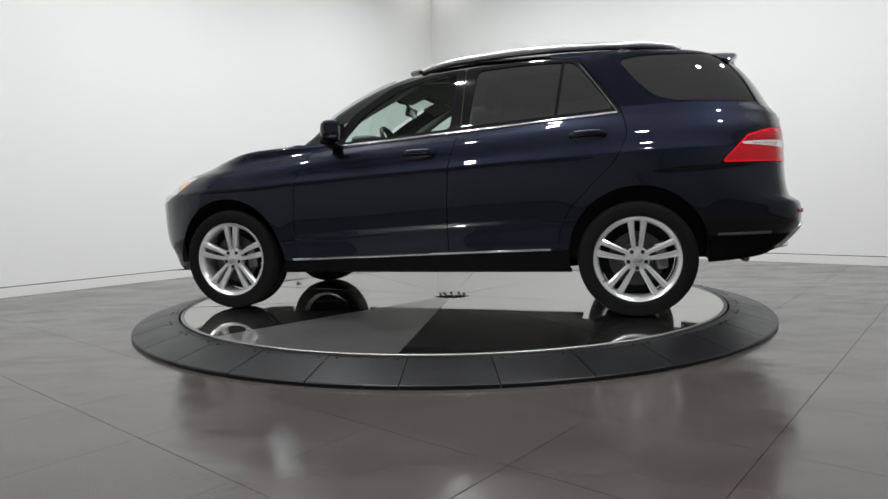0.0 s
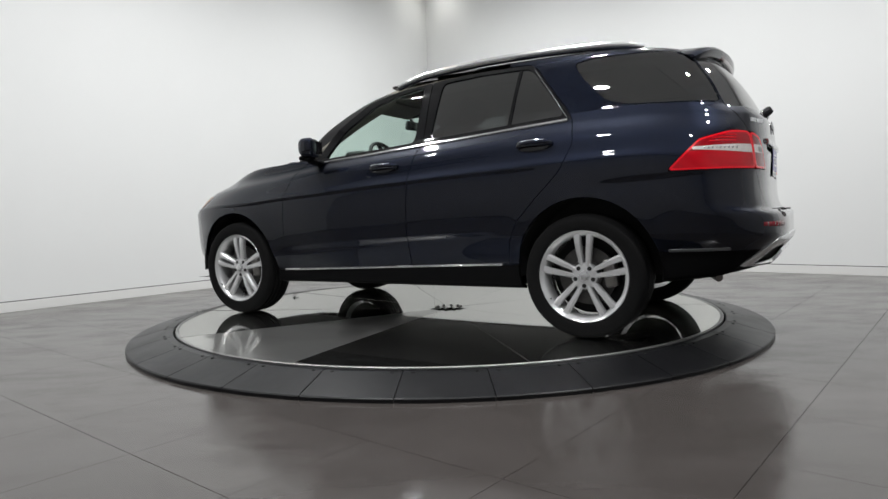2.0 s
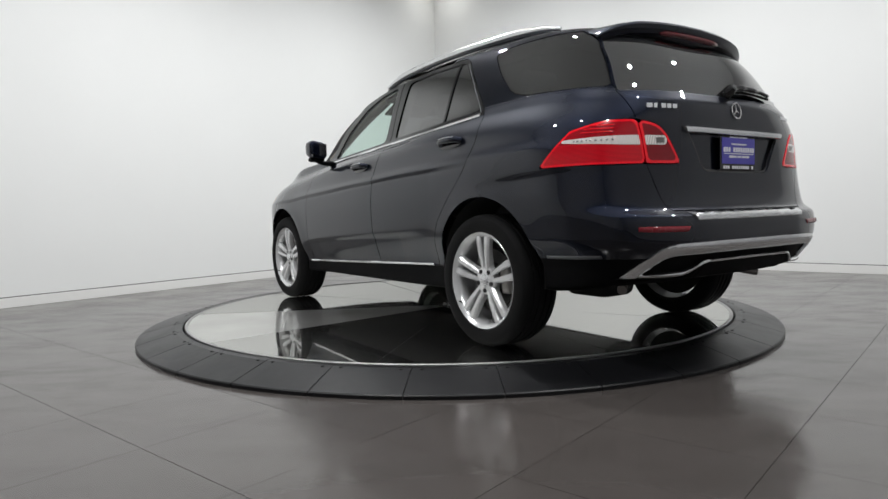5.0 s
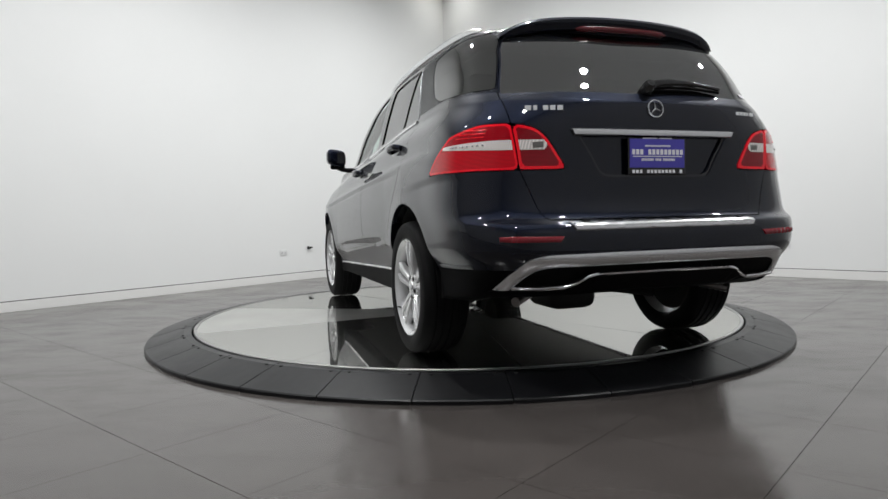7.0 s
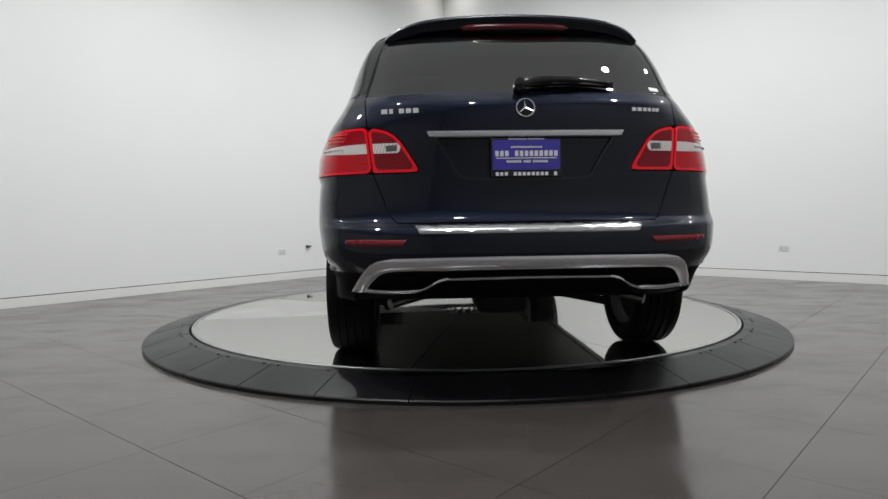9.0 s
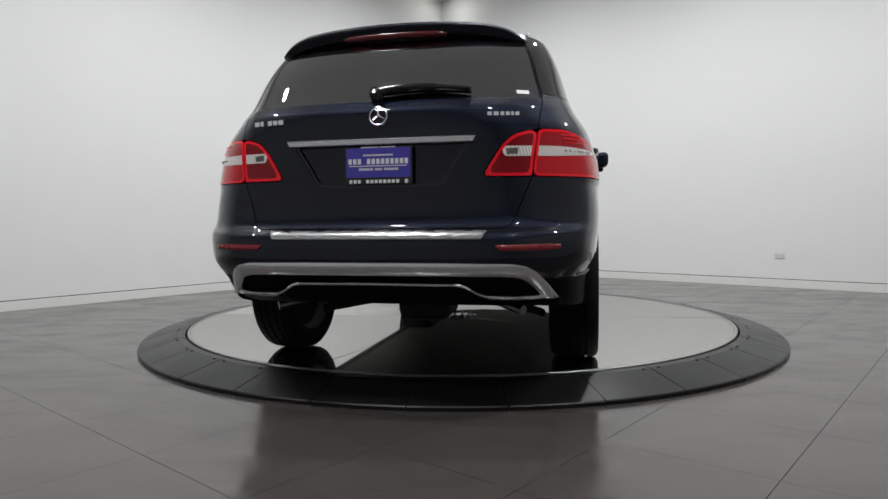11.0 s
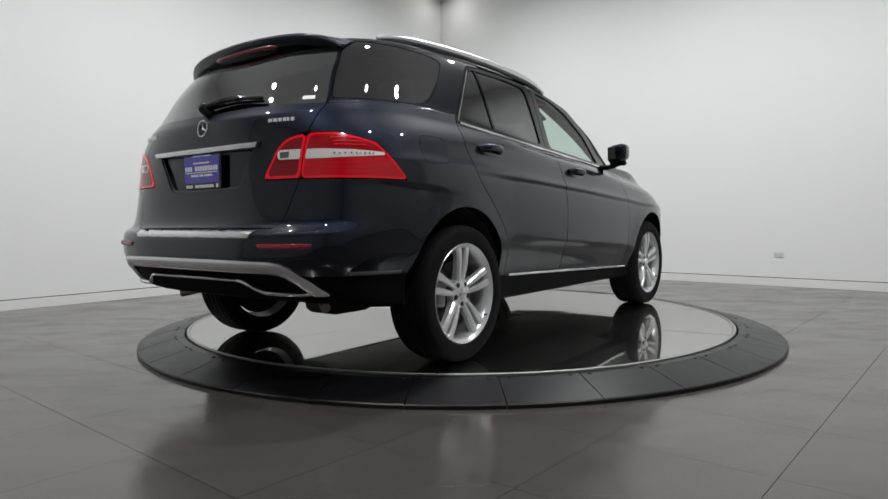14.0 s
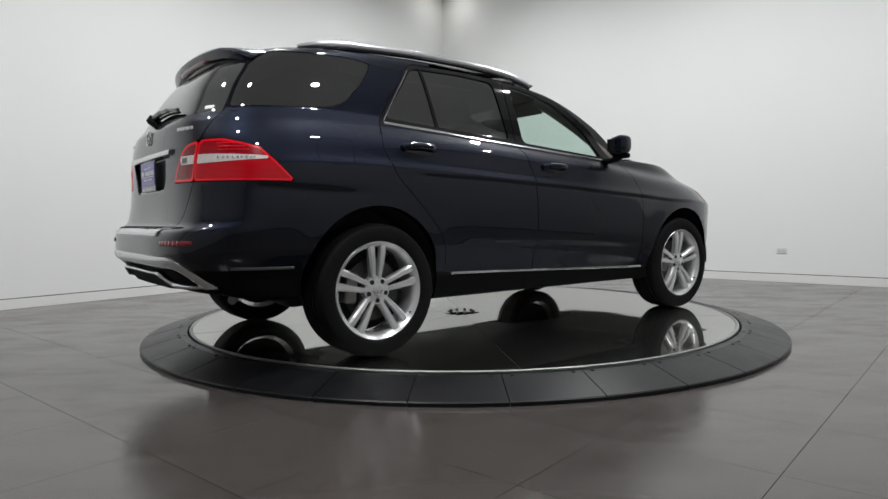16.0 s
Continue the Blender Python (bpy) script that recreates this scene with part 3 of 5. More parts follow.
def build_skin():
    G = np.array([ring_points(r) for r in RINGS])            # rings x columns x 3
    for k in range(len(G)):                                    # even out spacing round the corners
        for lo, hi in ((0, NF), (NF + NS, NF + NS + NR)):
            seg = G[k, lo:hi + 1]
            s = np.concatenate([[0], np.cumsum(np.linalg.norm(np.diff(seg, axis=0), axis=1))])
            q = np.linspace(0, s[-1], len(seg))
            G[k, lo:hi + 1] = np.column_stack([np.interp(q, s, seg[:, c]) for c in range(3)])
    d = np.linalg.norm(np.diff(G, axis=0), axis=2).mean(axis=1)
    par = np.concatenate([[0], np.cumsum(d)])
    q, vv = [], []
    for k in range(len(par) - 1):
        for j in range(SUBROW):
            q.append(par[k] + (par[k + 1] - par[k]) * j / SUBROW)
            vv.append(k + j / SUBROW)
    q.append(par[-1])
    vv.append(len(par) - 1)
    S = pchip(par, G, np.array(q))
    # soften the plan corners a little along each row
    for _ in range(3):
        T = S.copy()
        T[:, 1:-1] = 0.25 * S[:, :-2] + 0.5 * S[:, 1:-1] + 0.25 * S[:, 2:]
        S = T
    for _ in range(2):
        T = S.copy()
        T[1:-1] = 0.25 * S[:-2] + 0.5 * S[1:-1] + 0.25 * S[2:]
        S = T
    # plan taper and swelling over the wheels
    X, Y, Z = S[..., 0], S[..., 1], S[..., 2]
    side = np.clip(Y / 0.8, 0, 1) ** 6
    for hx in (1.4575, -1.4575):
        r = np.hypot(X - hx, Z - 0.375)
        Y += 0.008 * np.exp(-((r - 0.43) / 0.10) ** 2) * side * (Z < 1.0)
    # crisp shoulder line along the doors, and a lower one above the sill

    def ledge(dz, run, back):
        return np.where(dz > 0, 0.0, np.where(dz > -run, dz / run, -np.exp((dz + run) / back)))

    zc = pchip([-2.6, -1.75, -1.0, -0.58, -0.24, 0.126, 0.54, 0.98, 1.3, 2.4], [1.02, 1.045, 1.020, 1.004, 0.985, 0.966, 0.938, 0.911, 0.888, 0.87], X.ravel()).reshape(X.shape)
    fade = np.clip((X + 1.40) / 0.45, 0, 1) * np.clip((1.95 - X) / 0.4, 0, 1)
    Y += 0.0140 * ledge(Z - zc, 0.024, 0.12) * fade * side
    zl = np.interp(X, [-0.99, -0.58, -0.135, 0.36, 0.9], [0.652, 0.628, 0.607, 0.581, 0.546])
    fade = np.clip((X + 1.0) / 0.45, 0, 1) ** 1.5 * np.clip((1.02 - X) / 0.3, 0, 1)
    Y += 0.014 * ledge(Z - zl, 0.035, 0.22) * fade * side
    # a short one running forward from the tail lamp's tip
    zq = np.interp(X, [-2.05, -1.45], [0.955, 0.922])
    fade = np.clip((-1.42 - X) / 0.35, 0, 1) * np.clip((X + 2.32) / 0.25, 0, 1)
    Y += 0.011 * ledge(Z - zq, 0.030, 0.10) * fade * side
    S[..., 1] = Y
    # normals
    du = np.gradient(S, axis=1)
    dv = np.gradient(S, axis=0)
    N = np.cross(dv, du)
    N /= np.maximum(np.linalg.norm(N, axis=2, keepdims=True), 1e-9)
    if N[len(N) // 3, NF + NS // 2, 1] < 0:
        N = -N
    N[:, 0, 1] = N[:, -1, 1] = 0
    rows, cols = S.shape[:2]
    uu = np.tile(np.arange(cols), (rows, 1)).astype(float)
    vv = np.tile(np.array(vv)[:, None], (1, cols))
    A = np.concatenate([S, N, uu[..., None], vv[..., None]], axis=2).reshape(-1, 8)
    idx = np.arange(rows * cols).reshape(rows, cols)
    a, b, c, d4 = idx[:-1, :-1].ravel(), idx[:-1, 1:].ravel(), idx[1:, 1:].ravel(), idx[1:, :-1].ravel()
    F = np.concatenate([np.column_stack([a, b, c]), np.column_stack([a, c, d4])])
    # orient with the normals
    P = A[:, :3]
    fn = np.cross(P[F[:, 1]] - P[F[:, 0]], P[F[:, 2]] - P[F[:, 0]])
    flip = (fn * A[F[:, 0], 3:6]).sum(1) < 0
    F[flip] = F[flip][:, ::-1]
    area = np.linalg.norm(fn, axis=1)
    return A, F[area > 1e-10]


SKIN = build_skin()


def compact(A, F):
    used = np.unique(F)
    m = np.full(len(A), -1)
    m[used] = np.arange(len(used))
    return A[used], m[F]


def clip(mesh, f):
    """The piece of the mesh where the field f is negative."""
    A, F = mesh
    if len(F) == 0:
        return mesh
    ins = f < 0
    cnt = ins[F].sum(1)
    keep = [F[cnt == 3]]
    edges = {}
    extra = []
    tris = []

    def cut(i, j):
        k = (i, j) if i < j else (j, i)
        if k not in edges:
            i2, j2 = k
            t = f[i2] / (f[i2] - f[j2])
            edges[k] = len(A) + len(extra)
            extra.append(A[i2] * (1 - t) + A[j2] * t)
        return edges[k]

    for tri in F[(cnt == 1) | (cnt == 2)]:
        k = ins[tri].sum()
        for s in range(3):
            a, b, c = int(tri[s]), int(tri[(s + 1) % 3]), int(tri[(s + 2) % 3])
            if k == 1 and ins[a]:
                tris.append((a, cut(a, b), cut(c, a)))
                break
            if k == 2 and not ins[a]:
                ab, ca = cut(a, b), cut(c, a)
                tris.append((ab, b, c))
                tris.append((ab, c, ca))
                break
    A2 = np.concatenate([A, np.array(extra)]) if extra else A
    F2 = np.concatenate(keep + ([np.array(tris)] if tris else []))
    if len(F2) == 0:
        return A2[:0], F2
    return compact(A2, F2)


def poly_field(px, pz, poly):
    """Signed distance to a closed polygon, negative inside."""
    poly = np.asarray(poly, float)
    a, b = poly, np.roll(poly, -1, axis=0)
    best = np.full(len(px), 1e9)
    inside = np.zeros(len(px), bool)
    for (ax, az), (bx, bz) in zip(a, b):
        ex, ez = bx - ax, bz - az
        t = np.clip(((px - ax) * ex + (pz - az) * ez) / (ex * ex + ez * ez + 1e-12), 0, 1)
        best = np.minimum(best, np.hypot(px - ax - t * ex, pz - az - t * ez))
        if abs(ez) > 1e-12:
            hit = ((az > pz) != (bz > pz)) & (px < ex * (pz - az) / ez + ax)
            inside ^= hit
    return np.where(inside, -best, best)


def soft_poly(poly, n=6):
    """Close a polygon with rounded corners by smoothing it."""
    q = [Vector((x, z, 0)) for x, z in poly]
    out = []
    m = len(q)
    for i in range(m):
        a, b = q[i], q[(i + 1) % m]
        k = max(2, int((b - a).length / 0.02))
        out += [a.lerp(b, j / k) for j in range(k)]
    for _ in range(n):
        L = len(out)
        out = [(out[i - 1] + out[i] * 2 + out[(i + 1) % L]) / 4 for i in range(L)]
    return [(v.x, v.y) for v in out]


def side_poly(poly, n=4):
    pl = soft_poly(poly, n)

    def field(A):
        f = poly_field(A[:, 0], A[:, 2], pl)
        return np.where(A[:, 1] < 0.45, np.maximum(f, 0.05), f)
    return field


def border(F):
    e = np.concatenate([F[:, [0, 1]], F[:, [1, 2]], F[:, [2, 0]]])
    key = np.sort(e, axis=1)
    _, first, count = np.unique(key, axis=0, return_index=True, return_counts=True)
    return e[first[count == 1]]


def panel(name, mesh, material, parent, label="", both=False, skirt=0.012, out=0.0, mirror=False):
    """A sheet panel with turned-in edges. both: joined over the middle; mirror: the other side's."""
    A, F = mesh
    if len(F) == 0:
        return None
    P, N = A[:, :3] + A[:, 3:6] * out, A[:, 3:6]
    V, NN, FF = P.copy(), N.copy(), F.copy()
    if skirt:
        be = border(F)
        be = be[~((np.abs(P[be[:, 0], 1]) < 1e-4) & (np.abs(P[be[:, 1], 1]) < 1e-4))]
        bv = np.unique(be)
        m = np.full(len(P), -1)
        top = np.arange(len(bv)) + len(V)
        m[bv] = top
        m2 = np.full(len(P), -1)
        m2[bv] = top + len(bv)
        # the turned edge has normals of its own
        side = np.zeros_like(P)
        for a, b in be:
            d = P[b] - P[a]
            nn = np.cross(d, N[a])
            nn /= max(np.linalg.norm(nn), 1e-9)
            side[a] += nn
            side[b] += nn
        sn = side[bv]
        sn /= np.maximum(np.linalg.norm(sn, axis=1, keepdims=True), 1e-9)
        V = np.concatenate([V, P[bv], P[bv] - N[bv] * skirt])
        NN = np.concatenate([NN, sn, sn])
        q = []
        for a, b in be:
            q.append((m[b], m[a], m2[a]))
            q.append((m[b], m2[a], m2[b]))
        FF = np.concatenate([FF, np.array(q)])
    if mirror or both:
        V2, N2, F2 = V * (1, -1, 1), NN * (1, -1, 1), FF[:, ::-1]
        if both:
            V, NN, FF = np.concatenate([V, V2]), np.concatenate([NN, N2]), np.concatenate([FF, F2 + len(V)])
        else:
            V, NN, FF = V2, N2, F2
    return mesh_ob(name, V, FF, material, parent, label, normals=NN)


SKIN_PTS = SKIN[0]


def on_tail(y, z, off=0.0):
    """Point of the tail skin at a given y and height, and its normal."""
    A = SKIN_PTS[(SKIN_PTS[:, 0] < -1.9)]
    d = (A[:, 1] - abs(y)) ** 2 + (A[:, 2] - z) ** 2
    i = np.argsort(d)[:6]
    w = 1 / (d[i] + 1e-6)
    w /= w.sum()
    x = (A[i, 0] * w).sum()
    n = (A[i, 3:6] * w[:, None]).sum(0)
    n /= np.linalg.norm(n)
    if y < 0:
        n = n * (1, -1, 1)
    return Vector((x, y, z)) + Vector(n) * off, Vector(n)


def on_side(x, z, off=0.0, s=1):
    A = SKIN_PTS[(SKIN_PTS[:, 1] > 0.4)]
    d = (A[:, 0] - x) ** 2 + (A[:, 2] - z) ** 2
    i = np.argsort(d)[:6]
    w = 1 / (d[i] + 1e-6)
    w /= w.sum()
    y = (A[i, 1] * w).sum()
    n = (A[i, 3:6] * w[:, None]).sum(0)
    n /= np.linalg.norm(n)
    return Vector((x, y * s, z)) + Vector((n[0], n[1] * s, n[2])) * off, Vector((n[0], n[1] * s, n[2]))


def band(name, upper, lower, where, material, parent, label="", out=0.006, sink=0.004, n=40, s=1):
    """A raised strip on the skin between two lines of (coordinate, height)."""
    def resample(line):
        L = [Vector((a, b, 0)) for a, b in line]
        d = [0]
        for a, b in zip(L, L[1:]):
            d.append(d[-1] + (b - a).length)
        q = np.linspace(0, d[-1], n)
        return np.interp(q, d, [v.x for v in L]), np.interp(q, d, [v.y for v in L])
    ux, uz = resample(upper)
    lx, lz = resample(lower)
    vs = []
    for i in range(n):
        for t, o in ((0, -sink), (0, out * 0.6), (0.15, out), (0.5, out * 1.15), (0.85, out), (1, out * 0.6), (1, -sink)):
            a, z = ux[i] * (1 - t) + lx[i] * t, uz[i] * (1 - t) + lz[i] * t
            q = where(a, z, o)[0] if where is on_tail else where(a, z, o, s)[0]
            vs.append(q)
    m = 7
    fs = []
    for i in range(n - 1):
        for k in range(m - 1):
            fs.append((i * m + k, i * m + k + 1, (i + 1) * m + k + 1, (i + 1) * m + k))
    fs.append(tuple(range(m)))
    fs.append(tuple((n - 1) * m + k for k in range(m))[::-1])
    bm = bmesh.new()
    bv = [bm.verts.new(v) for v in vs]
    for f in fs:
        bm.faces.new([bv[i] for i in f])
    return part(name, bm, material, parent, label, smooth=True)


suv = tagged(new("suv"), "dark navy metallic SUV with silver alloy wheels on the turntable", "car")
GAPW = 0.0022


def inside(f, g=GAPW):
    return lambda A: f(A) + g


def outside(f, g=GAPW):
    return lambda A: -f(A) + g


def cutby(mesh, *fields):
    for f in fields:
        mesh = clip(mesh, f(mesh[0]))
    return mesh


def grown(f, d):
    return lambda A: f(A) - d


F_WIN = side_poly([(0.575, 1.195), (0.405, 1.388), (0.155, 1.548), (-0.05, 1.612), (-0.268, 1.645), (-0.225, 1.255)], 3)
R_WIN = side_poly([(-0.352, 1.268), (-0.412, 1.652), (-0.70, 1.670), (-1.040, 1.668), (-1.075, 1.645), (-1.315, 1.335)], 3)
GATE_EDGE_Z = [0.3, 0.735, 0.79, 0.86, 0.957, 1.163, 1.30, 1.55, 1.66, 1.9]
GATE_EDGE_Y = [0.585, 0.585, 0.615, 0.64, 0.68, 0.703, 0.716, 0.645, 0.59, 0.50]
Q_SIDE = side_poly([(-1.34, 1.655), (-1.43, 1.53), (-1.56, 1.40), (-1.68, 1.362), (-1.9, 1.350), (-2.6, 1.325), (-2.5, 1.55), (-2.05, 1.665), (-1.48, 1.675)], 3)


def gate_edge(A):
    return A[:, 1] - np.interp(A[:, 2], GATE_EDGE_Z, GATE_EDGE_Y)


def Q_WIN(A):
    return np.maximum(Q_SIDE(A), -gate_edge(A) + 0.008)


def GATE(A):
    f = np.maximum(gate_edge(A), np.maximum(0.735 - A[:, 2], A[:, 2] - 1.655))
    return np.maximum(f, A[:, 0] + 1.75)


def GATE_GLASS(A):
    return np.maximum(np.maximum(gate_edge(A) + 0.006, 1.312 - A[:, 2]), A[:, 2] - 1.64)


REC_PL = soft_poly([(-0.6, 1.135), (0.425, 1.135), (0.335, 1.00), (0.298, 0.922), (-0.6, 0.922)], 4)


def RECESS(A):
    return np.maximum(poly_field(A[:, 1], A[:, 2], REC_PL), A[:, 0] + 2.1)


LAMP_PL = soft_poly([(1.4, 1.166), (0.70, 1.166), (0.605, 1.148), (0.555, 1.105), (0.462, 0.958), (1.4, 0.953)], 2)


def LAMP(A):
    f = poly_field(A[:, 1], A[:, 2], LAMP_PL)
    h = (A[:, 0] + 1.932) * 0.728 + (A[:, 2] - 0.957) * 0.686
    h2 = 0.281 * (A[:, 0] + 2.11) + 0.963 * (A[:, 2] - 1.13)
    return np.maximum(np.maximum(f, np.maximum(h, h2)), A[:, 0] + 1.85)


def LAMP_IN(A):
    return np.maximum(LAMP(A), gate_edge(A))


def LAMP_OUT(A):
    return np.maximum(LAMP(A), -gate_edge(A))


def LAMP_BAND(A):
    z0 = 1.046 + 0.02 * np.clip((A[:, 0] + 2.3) / 0.25, 0, 1)
    z1 = 1.090 - 0.012 * np.clip((A[:, 0] + 2.3) / 0.25, 0, 1)
    return np.maximum(np.maximum(z0 - A[:, 2], A[:, 2] - z1), np.maximum(A[:, 0] + 2.06, 0.555 - A[:, 1]))


BUMP_PL = soft_poly([(-1.80, 0.1), (-1.885, 0.60), (-1.98, 0.70), (-2.10, 0.79), (-2.14, 0.950), (-3.0, 0.950), (-3.0, 0.1)], 3)


def BUMPER(A):
    return poly_field(A[:, 0], A[:, 2], BUMP_PL)


VAL_PL = soft_poly([(-0.4, 0.2), (0.80, 0.2), (0.775, 0.44), (0.70, 0.545), (0.60, 0.575), (-0.4, 0.575)], 3)


def VALANCE(A):
    return np.maximum(poly_field(A[:, 1], A[:, 2], VAL_PL), A[:, 0] + 1.95)


def ARCH(A):
    f = [np.hypot(A[:, 0] - hx, A[:, 2] - hz) - rr for hx, hz, rr in ((1.4500, 0.390, 0.426), (-1.4575, 0.400, 0.434))]
    return np.where(A[:, 1] > 0.4, np.minimum(*f), 0.3)


F_DOOR = side_poly([(0.915, 0.25), (0.90, 0.93), (0.80, 1.13), (0.64, 1.222), (0.48, 1.402), (0.20, 1.585), (-0.05, 1.642), (-0.325, 1.675), (-0.298, 1.25), (-0.235, 1.0), (-0.205, 0.25)], 2)
R_DOOR = side_poly([(-0.207, 0.25), (-0.237, 1.0), (-0.300, 1.25), (-0.327, 1.676), (-0.70, 1.697), (-1.060, 1.694), (-1.105, 1.655), (-1.362, 1.318), (-1.395, 1.16), (-1.32, 0.99), (-1.16, 0.83), (-1.03, 0.69), (-0.965, 0.54), (-0.95, 0.25)], 3)
HEAD_PL = soft_poly([(1.74, 0.992), (2.0, 0.975), (2.5, 0.955), (2.5, 0.80), (2.06, 0.80), (1.92, 0.86)], 3)


def HEADLAMP(A):
    return np.maximum(poly_field(A[:, 0], A[:, 2], HEAD_PL), np.maximum(A[:, 7] - 11.2, 0.42 - A[:, 1]))


def GRILLE(A):
    return np.maximum(np.maximum(A[:, 1] - 0.40, 2.0 - A[:, 0]), np.maximum(0.62 - A[:, 2], A[:, 2] - 0.90))


HOOD_PL = soft_poly([(1.0, -0.4), (0.95, 0.735), (1.5, 0.745), (1.85, 0.66), (2.03, 0.45), (2.1, -0.4)], 4)


def HOOD(A):
    return np.maximum(poly_field(A[:, 0], A[:, 1], HOOD_PL), 9.4 - A[:, 7])


def SCREEN(A):
    return np.maximum(np.maximum(13.15 - A[:, 7], A[:, 7] - 15.6) * 0.1, (A[:, 6] - 19.5) * 0.02)


def CLAD(A):
    """Black sill cladding below the bright strip."""
    zl = np.interp(A[:, 0], [-0.95, 0.95], [0.425, 0.360])
    return np.maximum(A[:, 2] - zl, np.maximum(A[:, 0] - 1.2, -A[:, 0] - 1.2))


FLAP = side_poly([(-1.58, 1.05), (-1.58, 1.19), (-1.80, 1.188), (-1.80, 1.05)], 6)

BELT_X = [-1.335, -1.02, -0.65, -0.22, 0.14, 0.35, 0.60]
BELT_Z = [1.302, 1.280, 1.252, 1.224, 1.198, 1.184, 1.166]


def FRAME(A):
    return np.interp(A[:, 0], BELT_X, BELT_Z) - A[:, 2]


shell = cutby(SKIN, outside(ARCH, 0.0), outside(SCREEN, 0.0))
shell_no_win = cutby(shell, outside(F_WIN, 0.0), outside(R_WIN, 0.0))

for s in (1, -1):
    mir = s < 0
    fd = panel("front_door", cutby(shell_no_win, inside(F_DOOR), outside(FRAME, 0.0), outside(CLAD)), M_PAINT, suv, mirror=mir, skirt=0.02)
    rd = panel("rear_door", cutby(shell_no_win, inside(R_DOOR), outside(FRAME, 0.0), outside(CLAD)), M_PAINT, suv, mirror=mir, skirt=0.02)
    panel("window_trim", cutby(shell_no_win, inside(F_DOOR), inside(FRAME, 0.0)), M_PILLAR, fd, mirror=mir, skirt=0.012, out=-0.001)
    panel("window_trim", cutby(shell_no_win, inside(R_DOOR), inside(FRAME, 0.0)), M_PILLAR, rd, mirror=mir, skirt=0.012, out=-0.001)
    g = panel("window_glass", cutby(shell, inside(F_WIN, -0.004)), G_CLEAR, fd, "clear greenish glass", mirror=mir, skirt=0, out=-0.009)

    def DIVIDE(A):
        return A[:, 0] - np.interp(A[:, 2], [1.30, 1.66], [-0.940, -0.988])
    panel("window_glass", cutby(shell, inside(R_WIN, -0.004), lambda A: -DIVIDE(A) + 0.009), G_PRIV, rd, "dark privacy glass", mirror=mir, skirt=0, out=-0.009)
    panel("quarter_light", cutby(shell, inside(R_WIN, -0.004), lambda A: DIVIDE(A) + 0.009), G_PRIV, rd, "dark privacy glass", mirror=mir, skirt=0, out=-0.009)
    panel("window_divider", cutby(shell, inside(R_WIN, 0.0), lambda A: DIVIDE(A) - 0.010, lambda A: -DIVIDE(A) - 0.010), M_PILLAR, rd, mirror=mir, skirt=0.01, out=-0.003)
    panel("quarter_glass", cutby(shell, inside(Q_WIN)), G_PRIV, suv, "dark privacy glass", mirror=mir, skirt=0.008, out=-0.002)
    # tail lamp: outer piece on the body, inner piece on the tailgate
    lamp_core = cutby(shell, inside(LAMP_OUT, 0.013))
    tl = panel("tail_lamp", cutby(shell, inside(LAMP_OUT), lambda A: -LAMP_OUT(A) - 0.013), M_RED, suv, "red lens with a clear band", mirror=mir, skirt=0.015, out=0.003)
    panel("lower_lens", cutby(lamp_core, outside(LAMP_BAND, 0.0), lambda A: A[:, 2] - 1.055), M_MIDRED, tl, mirror=mir, skirt=0.010, out=0.0022)
    panel("upper_lens", cutby(lamp_core, outside(LAMP_BAND, 0.0), lambda A: 1.055 - A[:, 2]), M_UPRED, tl, mirror=mir, skirt=0.010, out=0.0022)
    panel("clear_band", cutby(lamp_core, inside(LAMP_BAND, 0.0)), M_CLEAR, tl, "clear lens band", mirror=mir, skirt=0.010, out=0.0035)
    for zz in (1.108, 1.124, 1.140):
        xa = -1.948 - (zz - 0.957) * 0.943 - 0.05
        band("lens_rib", [(xa, zz + 0.003), (-2.26, zz + 0.003)], [(xa, zz - 0.003), (-2.26, zz - 0.003)], on_side, M_RED, tl, out=0.005, n=16, s=s)
    for k in range(9):
        bm = bmesh.new()
        q, n = on_side(-2.12 - 0.018 * k, 1.071, 0.004, s)
        bmesh.ops.create_uvsphere(bm, u_segments=8, v_segments=6, radius=0.006, matrix=Matrix.Translation(q))
        part("diode", bm, M_CHROME, tl, smooth=True)
    # headlamp
    hl = panel("headlamp", cutby(shell, inside(HEADLAMP)), M_HEAD, suv, "clear headlamp lens", mirror=mir, skirt=0.02, out=0.002)
    panel("amber_marker", cutby(shell, inside(HEADLAMP, 0.008), lambda A: A[:, 0] - 1.93, lambda A: A[:, 2] - 0.955), M_AMBER, hl, "amber marker", mirror=mir, skirt=0.004, out=0.004)
    # front wing and rear quarter
    panel("front_wing", cutby(shell, lambda A: 0.6 - A[:, 0], outside(F_DOOR), outside(HOOD), outside(HEADLAMP), lambda A: A[:, 0] - 1.95, lambda A: A[:, 7] - 12.95, outside(CLAD)),
          M_PAINT, suv, mirror=mir, skirt=0.03)
    quarter = cutby(shell, lambda A: A[:, 0] + 0.9, outside(R_DOOR), outside(Q_WIN), outside(GATE), outside(LAMP), outside(BUMPER, 0.0), outside(CLAD), lambda A: A[:, 7] - 16.6)
    if s < 0:
        quarter = cutby(quarter, outside(FLAP, 0.0009))
    qp = panel("rear_quarter", quarter, M_PAINT, suv, mirror=mir, skirt=0.03)
    if s < 0:
        panel("fuel_flap", cutby(shell, inside(FLAP, 0.0009)), M_PAINT, qp, mirror=True, skirt=0.012)
    panel("sill_cladding", cutby(shell, inside(CLAD, 0.001)), M_TRIM, suv, "black plastic sill", mirror=mir, skirt=0.02, out=0.002)
